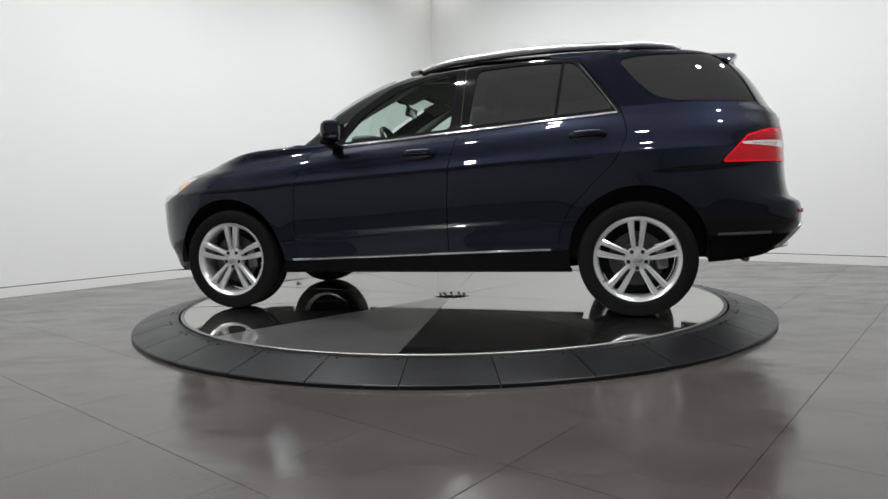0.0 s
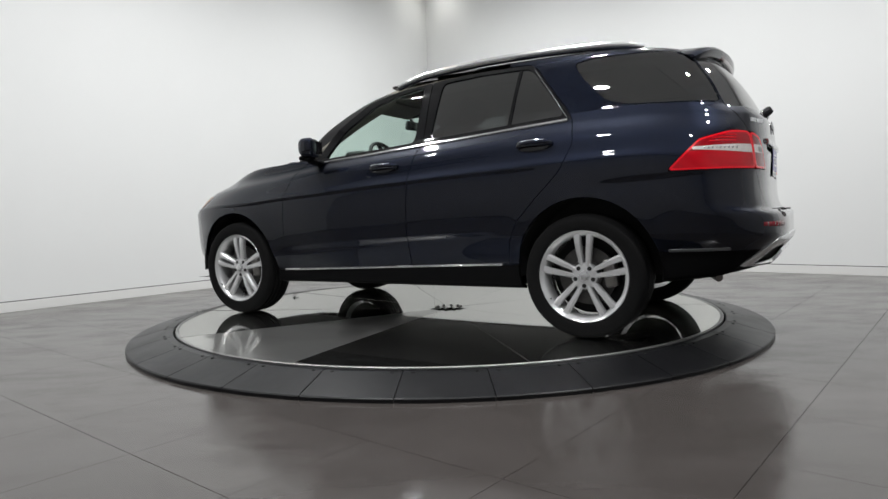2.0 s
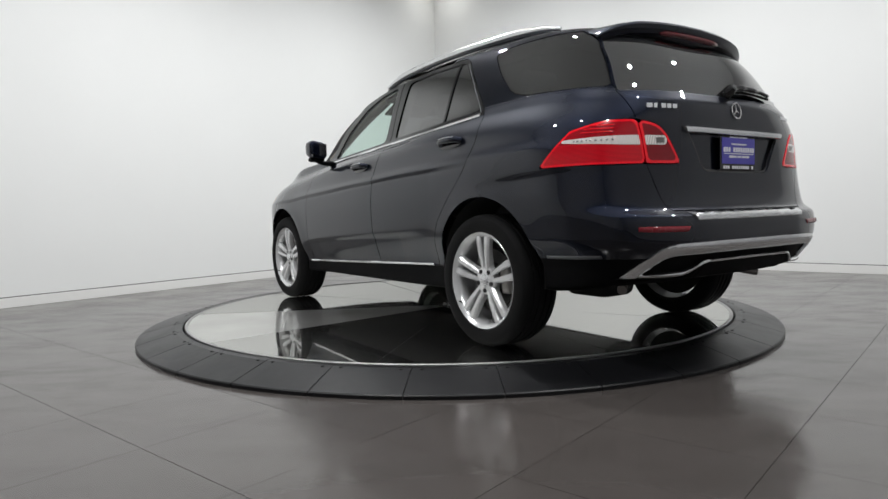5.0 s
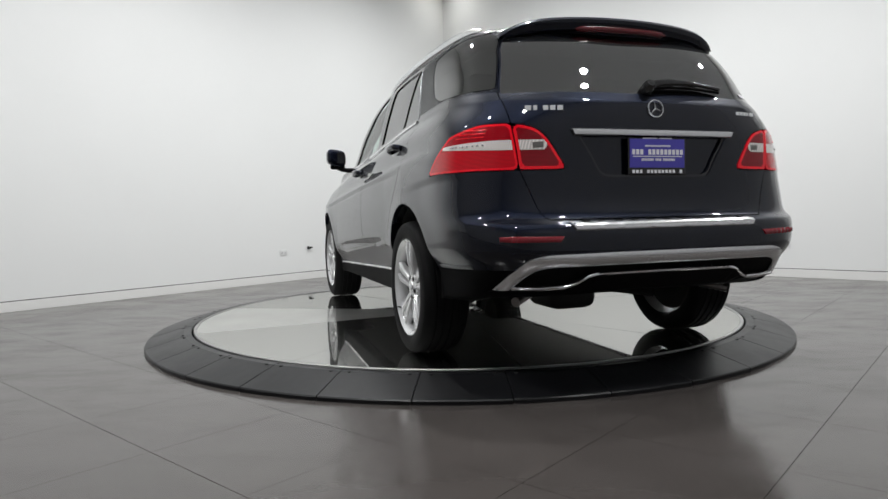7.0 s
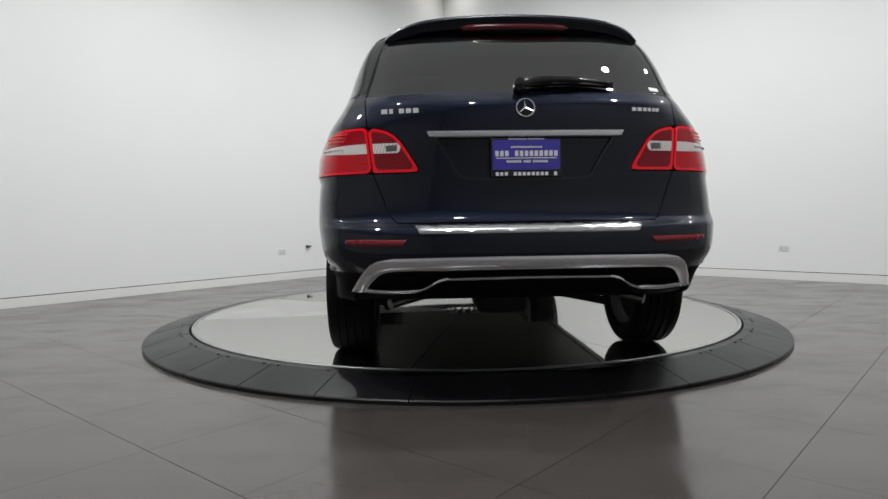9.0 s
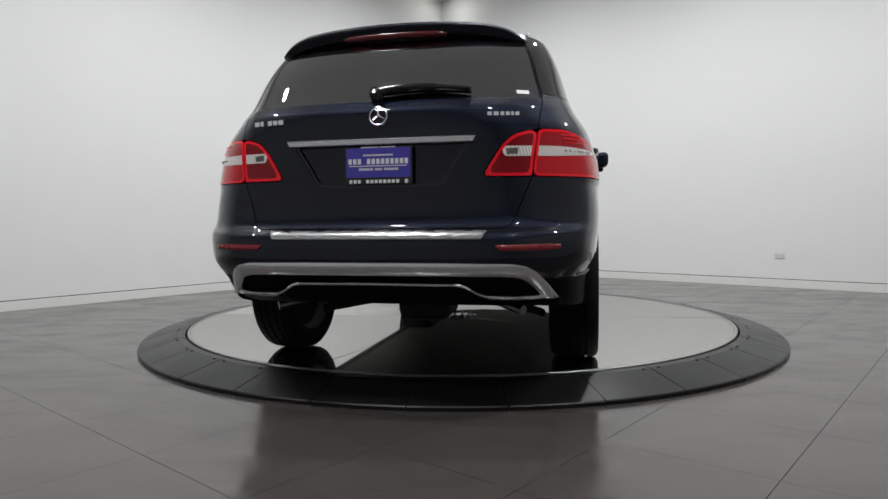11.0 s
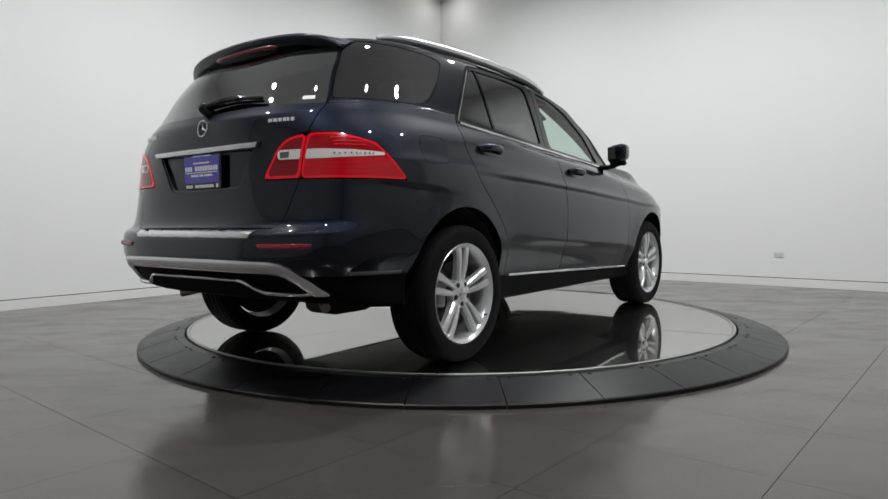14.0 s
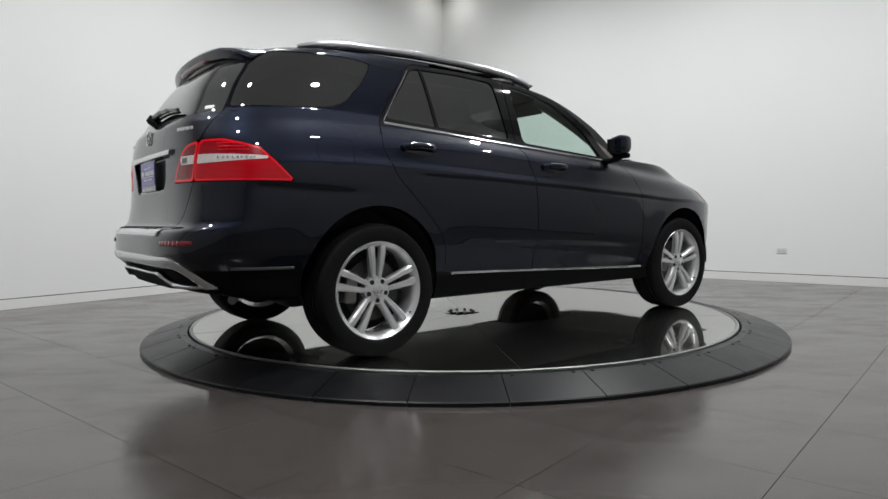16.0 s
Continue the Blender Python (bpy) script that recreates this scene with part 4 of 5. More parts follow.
    # bright strips
    belt_x = [0.60, 0.35, 0.14, -0.22, -0.65, -1.02, -1.335]
    belt_z = [1.166, 1.184, 1.198, 1.224, 1.252, 1.280, 1.302]
    band("belt_strip", [(x, z + 0.009) for x, z in zip(belt_x, belt_z)], [(x, z - 0.008) for x, z in zip(belt_x, belt_z)], on_side, M_CHROME, suv, "bright chrome belt strip", out=0.007, n=60, s=s)
    band("sill_strip", [(0.955, 0.373), (-0.91, 0.437)], [(0.955, 0.356), (-0.905, 0.420)], on_side, M_CHROME, suv, "bright chrome sill strip", out=0.009, n=50, s=s)
    band("bumper_strip", [(-1.93, 0.528), (-2.10, 0.532), (-2.24, 0.537)], [(-1.93, 0.513), (-2.10, 0.516), (-2.24, 0.522)], on_side, M_DULL, suv, "thin dull grey strip", out=0.005, n=30, s=s)
    band("window_edge", [(-1.332, 1.318), (-1.200, 1.505), (-1.092, 1.648)], [(-1.327, 1.318), (-1.195, 1.505), (-1.087, 1.648)], on_side, M_DULL, rd, "thin dull metal window edge", out=0.0025, n=24, s=s)
    # handles
    for hx, hz, dr in ((0.075, 1.077, fd), (-1.045, 1.148, rd)):
        bm = bmesh.new()
        q, n = on_side(hx - 0.10, hz - 0.008, 0.0, s)
        # the skin has no recess: a flat black bulge stands for its shade
        cup = bmesh.ops.create_uvsphere(bm, u_segments=24, v_segments=12, radius=1.0)["verts"]
        bmesh.ops.transform(bm, matrix=Matrix.Translation(q - n * 0.006) @ Matrix.Rotation(radians(2), 4, "Y") @ Matrix.Diagonal((0.115, 0.010, 0.040, 1)), verts=cup)
        part("handle_cup", bm, M_GLOSSBLACK, dr, smooth=True)
        bm = bmesh.new()
        path = []
        for t, o in ((0.0, 0.004), (0.12, 0.030), (0.3, 0.040), (0.6, 0.042), (0.85, 0.034), (1.0, 0.004)):
            path.append(on_side(hx - 0.215 * t, hz + 0.010 + 0.004 * t, o, s)[0])
        tube(bm, smoothed(path, 6), 0.0145, 12, flat=1.25)
        part("handle", bm, M_PAINT, dr, smooth=True)
        bm = bmesh.new()
        path = [on_side(hx - 0.215 * t, hz + 0.020 + 0.004 * t, o, s)[0] for t, o in ((0.12, 0.041), (0.3, 0.051), (0.6, 0.053), (0.85, 0.045))]
        tube(bm, smoothed(path, 6), 0.0035, 8)
        part("handle_insert", bm, M_CHROME, dr, smooth=True)
    # door mirror
    mr = new("door_mirror")
    mr.parent = suv
    bm = bmesh.new()
    bmesh.ops.create_uvsphere(bm, u_segments=40, v_segments=24, radius=1.0)
    for v in bm.verts:
        x, y, z = v.co
        y = math.copysign(abs(y) ** 0.55, y)
        z = math.copysign(abs(z) ** 0.6, z)
        x = math.copysign(abs(x) ** (0.8 if x > 0 else 0.35), x)
        k = 1 - 0.10 * max(0, x)
        v.co = (0.062 * x + (0.02 if x < 0 else 0.0) * -1 - 0.018 * y * s, 0.083 * y * k * (1.0 if y * s > 0 else 0.96), 0.068 * z * k + 0.010 * y * s)
    bmesh.ops.transform(bm, matrix=Matrix.Translation((0.590, 1.002 * s, 1.265)), verts=bm.verts)
    part("mirror_shell", bm, M_PAINT, mr, smooth=True)
    bm = bmesh.new()
    box(bm, 0.514, 1.002 * s, 1.265, 0.010, 0.120, 0.094, Matrix.Rotation(radians(-10 * s), 4, "Z"), bevel=0.004)
    part("mirror_face", bm, M_GLOSSBLACK, mr)
    bm = bmesh.new()
    tube(bm, smoothed([(0.60, 0.85 * s, 1.165), (0.60, 0.90 * s, 1.165), (0.595, 0.95 * s, 1.172), (0.59, 0.99 * s, 1.185)], 5), [0.045] * 6 + [0.04] * 5 + [0.036] * 5, 14, flat=0.45)
    part("mirror_arm", bm, M_TRIM, mr, smooth=True)
    bm = bmesh.new()
    box(bm, 0.61, 0.985 * s, 1.195, 0.08, 0.12, 0.04, bevel=0.02, seg=3)
    part("mirror_base", bm, M_TRIM, mr, smooth=True)
    # roof rail: legs, dark base and bright bar
    rl = new("roof_rail")
    rl.parent = suv
    pts = smoothed([(0.01, 0.650, 1.690), (-0.09, 0.650, 1.719), (-0.25, 0.646, 1.749), (-0.6, 0.64, 1.773), (-1.0, 0.633, 1.780), (-1.4, 0.622, 1.771), (-1.62, 0.612, 1.752), (-1.74, 0.603, 1.725)], 8)
    pts = [Vector((q.x, q.y * s, q.z)) for q in pts]
    bm = bmesh.new()
    tube(bm, pts, [0.006 + 0.007 * min(1, min(i, len(pts) - 1 - i) / 14) for i in range(len(pts))], 12, flat=1.55)
    part("rail_bar", bm, M_SATIN, rl, "bright rail bar", smooth=True)
    bm = bmesh.new()
    tube(bm, [Vector((q.x, q.y - 0.006 * s, q.z - 0.022)) for q in pts], 0.009, 10, flat=1.3)
    part("rail_base", bm, M_PAINT, rl, "body-coloured rail base", smooth=True)
    # wheel house
    for hx, hz, hr in ((1.4500, 0.390, 0.430), (-1.4575, 0.400, 0.438)):
        bm = bmesh.new()
        prof = [(hr, 0.905), (hr, 0.62)]
        seg = 40
        rings = []
        for r, y in prof:
            rings.append([bm.verts.new((hx + r * math.cos(a), y * s, hz + r * math.sin(a))) for a in [math.radians(-6 + 192 * i / seg) for i in range(seg + 1)]])
        for i in range(seg):
            bm.faces.new((rings[0][i], rings[0][i + 1], rings[1][i + 1], rings[1][i]))
        bm.faces.new(rings[1])
        part("wheel_house", bm, M_UNDER, suv, "black wheel arch lining")

# roof, pillars, bonnet, front bumper
top = cutby(shell, lambda A: 13.0 - A[:, 7], outside(F_DOOR), outside(R_DOOR), outside(Q_WIN), outside(GATE))
panel("roof", cutby(top, lambda A: -np.maximum(A[:, 7] - 16.6, -(A[:, 0] + 0.9))), M_PAINT, suv, both=True, skirt=0.0)
panel("bonnet", cutby(shell, inside(HOOD), lambda A: A[:, 7] - 13.0), M_PAINT, suv, both=True, skirt=0.02)
nose = cutby(shell, lambda A: 1.95 - A[:, 0], outside(HOOD), outside(HEADLAMP), outside(GRILLE))
panel("front_bumper", nose, M_PAINT, suv, both=True, skirt=0.02)
gr = panel("grille", cutby(shell, inside(GRILLE)), M_TRIM, suv, "black grille with bright bars", both=True, skirt=0.0, out=-0.03)
for zz in (0.70, 0.80):
    bm = bmesh.new()
    tube(bm, smoothed([(2.285, -0.38, zz), (2.32, 0, zz), (2.285, 0.38, zz)], 8), 0.014, 10, flat=1.6)
    part("grille_bar", bm, M_CHROME, gr, smooth=True)
panel("windscreen", cutby(SKIN, inside(SCREEN, -0.001)), G_CLEAR, suv, "clear greenish windscreen", both=True, skirt=0, out=-0.006)

# tailgate with its glass and plate recess
gate = panel("tailgate", cutby(shell, inside(GATE), outside(GATE_GLASS, 0.0), outside(RECESS, 0.0), outside(LAMP_IN)), M_PAINT, suv, both=True, skirt=0.032)
panel("rear_glass", cutby(shell, inside(GATE), inside(GATE_GLASS, 0.001)), G_REAR, gate, "dark privacy glass", both=True, skirt=0.006, out=-0.001)
panel("plate_recess", cutby(shell, inside(RECESS, -0.004)), M_PAINT, gate, "sunken plate bay", both=True, skirt=0, out=-0.020)
panel("recess_edge", cutby(shell, inside(RECESS, -0.004), lambda A: -RECESS(A) - 0.012), M_GLOSSBLACK, gate, "gloss black recess edge", both=True, skirt=0.012, out=-0.006)
for s in (1, -1):
    core = cutby(shell, inside(LAMP_IN, 0.016))
    il = panel("inner_lamp", cutby(shell, inside(LAMP_IN, 0.003), lambda A: -LAMP_IN(A) - 0.016), M_RED, gate, "red inner lamp", mirror=s < 0, skirt=0.015, out=0.003)
    panel("inner_lens", cutby(core, outside(LAMP_BAND, 0.0)), M_DEEPRED, il, "deep red lens", mirror=s < 0, skirt=0.010, out=0.0022)
    panel("inner_band", cutby(core, inside(LAMP_BAND, 0.0)), M_CLEAR, il, "clear lens band", mirror=s < 0, skirt=0.010, out=0.0035)
    bm = bmesh.new()
    q, n = on_tail(0.595 * s, 1.068, 0.004)
    box(bm, 0, 0, 0, 0.050, 0.003, 0.026, bevel=0.001, seg=1)
    bmesh.ops.transform(bm, matrix=Matrix.Translation(q) @ Vector((0, -1, 0)).rotation_difference(n).to_matrix().to_4x4(), verts=bm.verts)
    part("reversing_bulb", bm, M_EXH, il, "dull grey lamp insert")
band("gate_strip", [(-0.440, 1.139), (0.440, 1.139)], [(-0.424, 1.108), (0.424, 1.108)], on_tail, M_SATIN, gate, "satin chrome grip strip", out=0.016, n=40)
# registration plate holder with dealer plate
pl = new("dealer_plate")
pl.parent = suv
pl["label"] = "violet dealer plate in a black frame"
PX = -2.392
bm = bmesh.new()
box(bm, PX, 0, 1.018, 0.010, 0.318, 0.172, bevel=0.004)
part("plate_frame", bm, M_GLOSSBLACK, pl)
bm = bmesh.new()
box(bm, PX - 0.006, 0, 1.030, 0.003, 0.300, 0.132, bevel=0.001, seg=1)
part("plate_sheet", bm, M_PLATE, pl)


def plate_bar(y, z, w, h, mtl=None):
    bm = bmesh.new()
    box(bm, PX - 0.0085, y, z, 0.0012, w, h)
    part("print_bar", bm, mtl or M_WHITE, pl)


def print_row(y0, y1, z, h, count, breaks=(), low=PX - 0.0085):
    """A row of print as one short bar a letter."""
    step = (y0 - y1) / count
    for k in range(count):
        if k in breaks:
            continue
        bm = bmesh.new()
        box(bm, low, y0 - step * (k + 0.5), z, 0.0012, step * 0.70, h)
        part("print_bar", bm, M_WHITE, pl)


print_row(0.142, -0.142, 1.036, 0.024, 13, (3,))
plate_bar(0, 1.016, 0.27, 0.004)
print_row(0.090, -0.095, 1.001, 0.011, 22, (8, 13))
print_row(0.070, -0.070, 1.064, 0.008, 14)
print_row(0.140, -0.100, 0.947, 0.015, 12, (3,), PX - 0.0055)
print_row(-0.120, -0.140, 0.947, 0.017, 1, (), PX - 0.0055)
print_row(0.080, -0.080, 1.0995, 0.005, 18, (9,), PX - 0.0055)

# round emblem on the tailgate
c, n = on_tail(0, 1.237, 0.006)
bm = bmesh.new()
prof = [(0.040 + 0.0035 * math.cos(a), 0.0035 * math.sin(a)) for a in [2 * math.pi * k / 8 for k in range(8)]]
lathe(bm, prof, 40, closed=True)
for k in range(3):
    a = math.radians(90 + 120 * k)
    tip = Vector((0.039 * math.cos(a), 0, 0.039 * math.sin(a)))
    sd = Vector((-math.sin(a), 0, math.cos(a))) * 0.0055
    q = [bm.verts.new(v) for v in (sd, -sd, tip, Vector((0, -0.003, 0)), Vector((0, 0.003, 0)))]
    for f in ((0, 2, 3), (2, 1, 3), (0, 4, 2), (2, 4, 1)):
        bm.faces.new([q[i] for i in f])
bmesh.ops.transform(bm, matrix=Matrix.Translation(c) @ Vector((0, -1, 0)).rotation_difference(n).to_matrix().to_4x4(), verts=bm.verts)
part("emblem", bm, M_CHROME, gate, "round chrome emblem", smooth=True)
# raised chrome badge marks, as plain bars
for y0, widths, h in ((0.640, (0.034, 0.020, 0.0, 0.028, 0.028, 0.030), 0.026), (-0.485, (0.024, 0.026, 0.020, 0.020, 0.014, 0.020), 0.020)):
    y = y0
    for w in widths:
        if w:
            bm = bmesh.new()
            q, n = on_tail(y - w / 2, 1.232, 0.003)
            box(bm, q.x, q.y, q.z, 0.004, w * 0.82, h * 0.8, Matrix.Rotation(math.atan2(n.y, -n.x) * -1, 4, "Z"))
            part("badge_mark", bm, M_BADGE, gate)
        y -= (w or 0.016) + 0.003

# small pale sticker low on the rear glass
bm = bmesh.new()
q, n = on_tail(-0.630, 1.340, 0.0015)
xx = Vector((0, 0, 1)).cross(n).normalized()
box(bm, 0, 0, 0, 0.060, 0.022, 0.001)
bmesh.ops.transform(bm, matrix=Matrix.Translation(q) @ Matrix((xx, n.cross(xx), n)).transposed().to_4x4(), verts=bm.verts)
part("glass_sticker", bm, M_WHITE, gate, "small white sticker")

# rear wiper
wp = new("rear_wiper")
wp.parent = suv
p0, n0 = on_tail(0.02, 1.325, 0.03)
bm = bmesh.new()
path = [on_tail(y, z, o)[0] for y, z, o in ((0.025, 1.318, 0.03), (-0.03, 1.342, 0.034), (-0.14, 1.352, 0.034), (-0.27, 1.350, 0.030), (-0.41, 1.338, 0.024))]
tube(bm, smoothed(path, 6), [0.014, 0.016, 0.017, 0.018, 0.018, 0.018] + [0.018] * 6 + [0.015] * 6 + [0.010] * 6 + [0.005], 12, flat=1.0)
part("wiper_arm", bm, M_GLOSSBLACK, wp, "black wiper arm", smooth=True)
bm = bmesh.new()
path = [on_tail(y, z, 0.010)[0] for y, z in ((0.0, 1.335), (-0.2, 1.345), (-0.41, 1.33))]
tube(bm, smoothed(path, 8), 0.007, 8)
part("wiper_blade", bm, M_TRIM, wp, smooth=True)
bm = bmesh.new()
lathe(bm, [(0.0005, -0.03), (0.02, -0.028), (0.028, -0.01), (0.03, 0.03)], 20, Matrix.Translation(p0) @ Vector((0, -1, 0)).rotation_difference(n0).to_matrix().to_4x4())
part("wiper_pivot", bm, M_GLOSSBLACK, wp, smooth=True)

# roof spoiler
bm = bmesh.new()
secs = []
NY = 48
for i in range(NY + 1):
    y = -0.625 + 1.25 * i / NY
    t = abs(y) / 0.625
    drop = 0.030 * t ** 2 + 0.055 * t ** 7
    xt = -2.148 + 0.070 * t ** 2 + 0.05 * t ** 8
    zt = 1.715 - drop
    zb = 1.662 - drop * 0.75 - 0.010 * t
    if t > 0.98:
        zb = zt - 0.02
    xf = -1.80 - 0.04 * (1 - t)
    zf = 1.722 - 0.050 * t ** 3
    sec = [(xf, zf), (-1.95, zf * 0.45 + (zt + 0.018) * 0.55), (xt + 0.06, zt + 0.010), (xt + 0.012, zt + 0.003), (xt, zt - 0.010), (xt + 0.004, (zt + zb) / 2), (xt + 0.022, zb + 0.004), (xt + 0.05, zb - 0.002),
           (-2.075 + 0.06 * t ** 2, 1.632 - 0.020 * t), (-1.98, 1.640)]
    secs.append([bm.verts.new((x, y, z)) for x, z in sec])
for A, B in zip(secs, secs[1:]):
    for k in range(len(A) - 1):
        bm.faces.new((A[k], A[k + 1], B[k + 1], B[k]))
bm.faces.new(secs[0])
bm.faces.new(secs[-1][::-1])
sp = part("roof_spoiler", bm, M_PAINT, suv, smooth=True)
bm = bmesh.new()
pp = [(-2.1485 + 0.070 * (abs(y) / 0.64) ** 2 - 0.001, y, 1.664 - 0.030 * (abs(y) / 0.64) ** 2) for y in np.linspace(-0.26, 0.26, 17)]
tube(bm, [(x + 0.0235, y, z) for x, y, z in pp], [0.005] + [0.0155] * 15 + [0.005], 12)
part("high_brake_light", bm, M_HIGHRED, sp, "dark red high brake light", smooth=True)

# rear bumper
def BUMP_LOW(A):
    return A[:, 2] - np.interp(A[:, 0], [-2.5, -1.9], [0.522, 0.512])


rb = panel("rear_bumper", cutby(shell, inside(BUMPER, 0.0), outside(GATE), outside(LAMP), outside(VALANCE, 0.001), outside(BUMP_LOW, 0.0)), M_PAINT, suv, both=True, skirt=0.03)
for s in (1, -1):
    panel("bumper_cladding", cutby(shell, inside(BUMPER, 0.0), outside(VALANCE, 0.001), inside(BUMP_LOW, 0.0)), M_TRIM, rb, "black lower bumper cladding", mirror=s < 0, skirt=0.03)
panel("valance", cutby(shell, inside(VALANCE, 0.001)), M_TRIM, rb, "black plastic valance", both=True, skirt=0.02, out=-0.012)
band("step_strip", [(-0.500, 0.722), (0.500, 0.722)], [(-0.475, 0.688), (0.475, 0.688)], on_tail, M_SATIN, rb, "bright loading strip", out=0.010, n=40)
for k in range(11):
    bm = bmesh.new()
    y = -0.42 + 0.084 * k
    q, n = on_tail(y, 0.724, 0.004)
    box(bm, q.x + 0.004, y, 0.727, 0.03, 0.034, 0.010, bevel=0.003, seg=1)
    part("rubber_stud", bm, M_TRIM, rb)
for s in (1, -1):
    band("reflector", [(0.535 * s, 0.664), (0.70 * s, 0.667), (0.76 * s, 0.668), (0.800 * s, 0.666)], [(0.555 * s, 0.640), (0.70 * s, 0.641), (0.76 * s, 0.643), (0.800 * s, 0.646)], on_tail, M_DARKRED, rb, "dark red reflector", out=0.006, n=30)
arch_u = [(-0.785, 0.432), (-0.745, 0.50), (-0.70, 0.555), (-0.66, 0.575), (-0.60, 0.585), (-0.3, 0.588), (0.3, 0.588), (0.60, 0.585), (0.66, 0.575), (0.70, 0.555), (0.745, 0.50), (0.785, 0.432)]
arch_l = [(-0.725, 0.432), (-0.69, 0.48), (-0.655, 0.515), (-0.62, 0.528), (-0.58, 0.532), (-0.3, 0.534), (0.3, 0.534), (0.58, 0.532), (0.62, 0.528), (0.655, 0.515), (0.69, 0.48), (0.725, 0.432)]
band("diffuser_arch", arch_u, arch_l, on_tail, M_SATIN, rb, "satin silver bumper arch", out=0.012, n=90)
line = [(-0.72, 0.440), (-0.60, 0.438), (-0.50, 0.440), (-0.455, 0.455), (-0.40, 0.487), (-0.365, 0.496), (0, 0.498), (0.365, 0.496), (0.40, 0.487), (0.455, 0.455), (0.50, 0.440), (0.60, 0.438), (0.72, 0.440)]
band("lower_strip", [(a, b + 0.008) for a, b in line], [(a, b - 0.007) for a, b in line], on_tail, M_CHROME, rb, "thin chrome lower strip", out=0.016, n=90)
bm = bmesh.new()
lo = [(a, b - 0.006) for a, b in line]
vs = []
for a, b in lo:
    q1 = on_tail(a, b, 0.010)[0]
    vs.append((bm.verts.new(q1), bm.verts.new((q1.x + 0.06, a, 0.408)), bm.verts.new((q1.x + 0.45, a * 0.97, 0.40))))
for A, B in zip(vs, vs[1:]):
    for k in (0, 1):
        bm.faces.new((A[k], A[k + 1], B[k + 1], B[k]))
part("under_tray", bm, M_TRIM, rb, "black under tray")

# inner lining, seen through the clear side windows
lin = cutby(SKIN, outside(ARCH, 0.02), lambda A: -F_WIN(A) + 0.01, lambda A: -R_WIN(A) + 0.01, lambda A: -Q_WIN(A) + 0.02, lambda A: -SCREEN(A) + 0.002, lambda A: -np.maximum(GATE_GLASS(A), A[:, 0] + 1.9) + 0.02)
panel("cabin_lining", cutby(lin, lambda A: A[:, 7] - 15.9), M_INNER, suv, "dark cabin lining", both=True, skirt=0, out=-0.035)
panel("headliner", cutby(lin, lambda A: 15.9 - A[:, 7]), M_LINER, suv, "pale headliner", both=True, skirt=0, out=-0.035)

# floor pan
bm = bmesh.new()
rows_ = []
for x in np.linspace(-2.30, 2.10, 90):
    w = 0.80
    for hx in (1.4575, -1.4575):
        if abs(x - hx) < 0.47:
            w = 0.60
    z = float(np.interp(x, [-2.3, -1.9, -1.0, 1.0, 2.2], [0.425, 0.40, 0.285, 0.275, 0.27]))
    rows_.append((bm.verts.new((x, -w, z)), bm.verts.new((x, -w * 0.4, z - 0.02)), bm.verts.new((x, w * 0.4, z - 0.02)), bm.verts.new((x, w, z))))
for A, B in zip(rows_, rows_[1:]):
    for k in range(3):
        bm.faces.new((A[k], A[k + 1], B[k + 1], B[k]))
part("floor_pan", bm, M_UNDER, suv, "black underbody")
for x, w, z, r in ((-1.4575, 0.70, 0.33, 0.05), (1.4575, 0.70, 0.33, 0.045)):
    bm = bmesh.new()
    tube(bm, [(x, -w, z), (x, w, z)], r, 12)
    part("axle", bm, M_UNDER, suv, smooth=True)
bm = bmesh.new()
box(bm, -1.4575, 0, 0.31, 0.36, 0.30, 0.22, bevel=0.06, seg=3)
part("final_drive", bm, M_UNDER, suv, smooth=True)
for s in (1, -1):
    bm = bmesh.new()
    tube(bm, smoothed([(-1.95, 0.38 * s, 0.40), (-2.06, 0.50 * s, 0.375), (-2.12, 0.58 * s, 0.355), (-2.15, 0.62 * s, 0.345)], 5), 0.024, 16)
    part("exhaust_tip", bm, M_EXH, suv, "dull steel exhaust pipe end", smooth=True)
    bm = bmesh.new()
    tube(bm, [(-1.15, 0.40 * s, 0.27), (-1.4575, 0.66 * s, 0.24)], 0.025, 8)
    part("control_arm", bm, M_UNDER, suv, smooth=True)
bm = bmesh.new()
box(bm, -1.98, 0.0, 0.435, 0.26, 0.80, 0.08, bevel=0.05, seg=3)
part("silencer", bm, M_UNDER, suv, smooth=True)


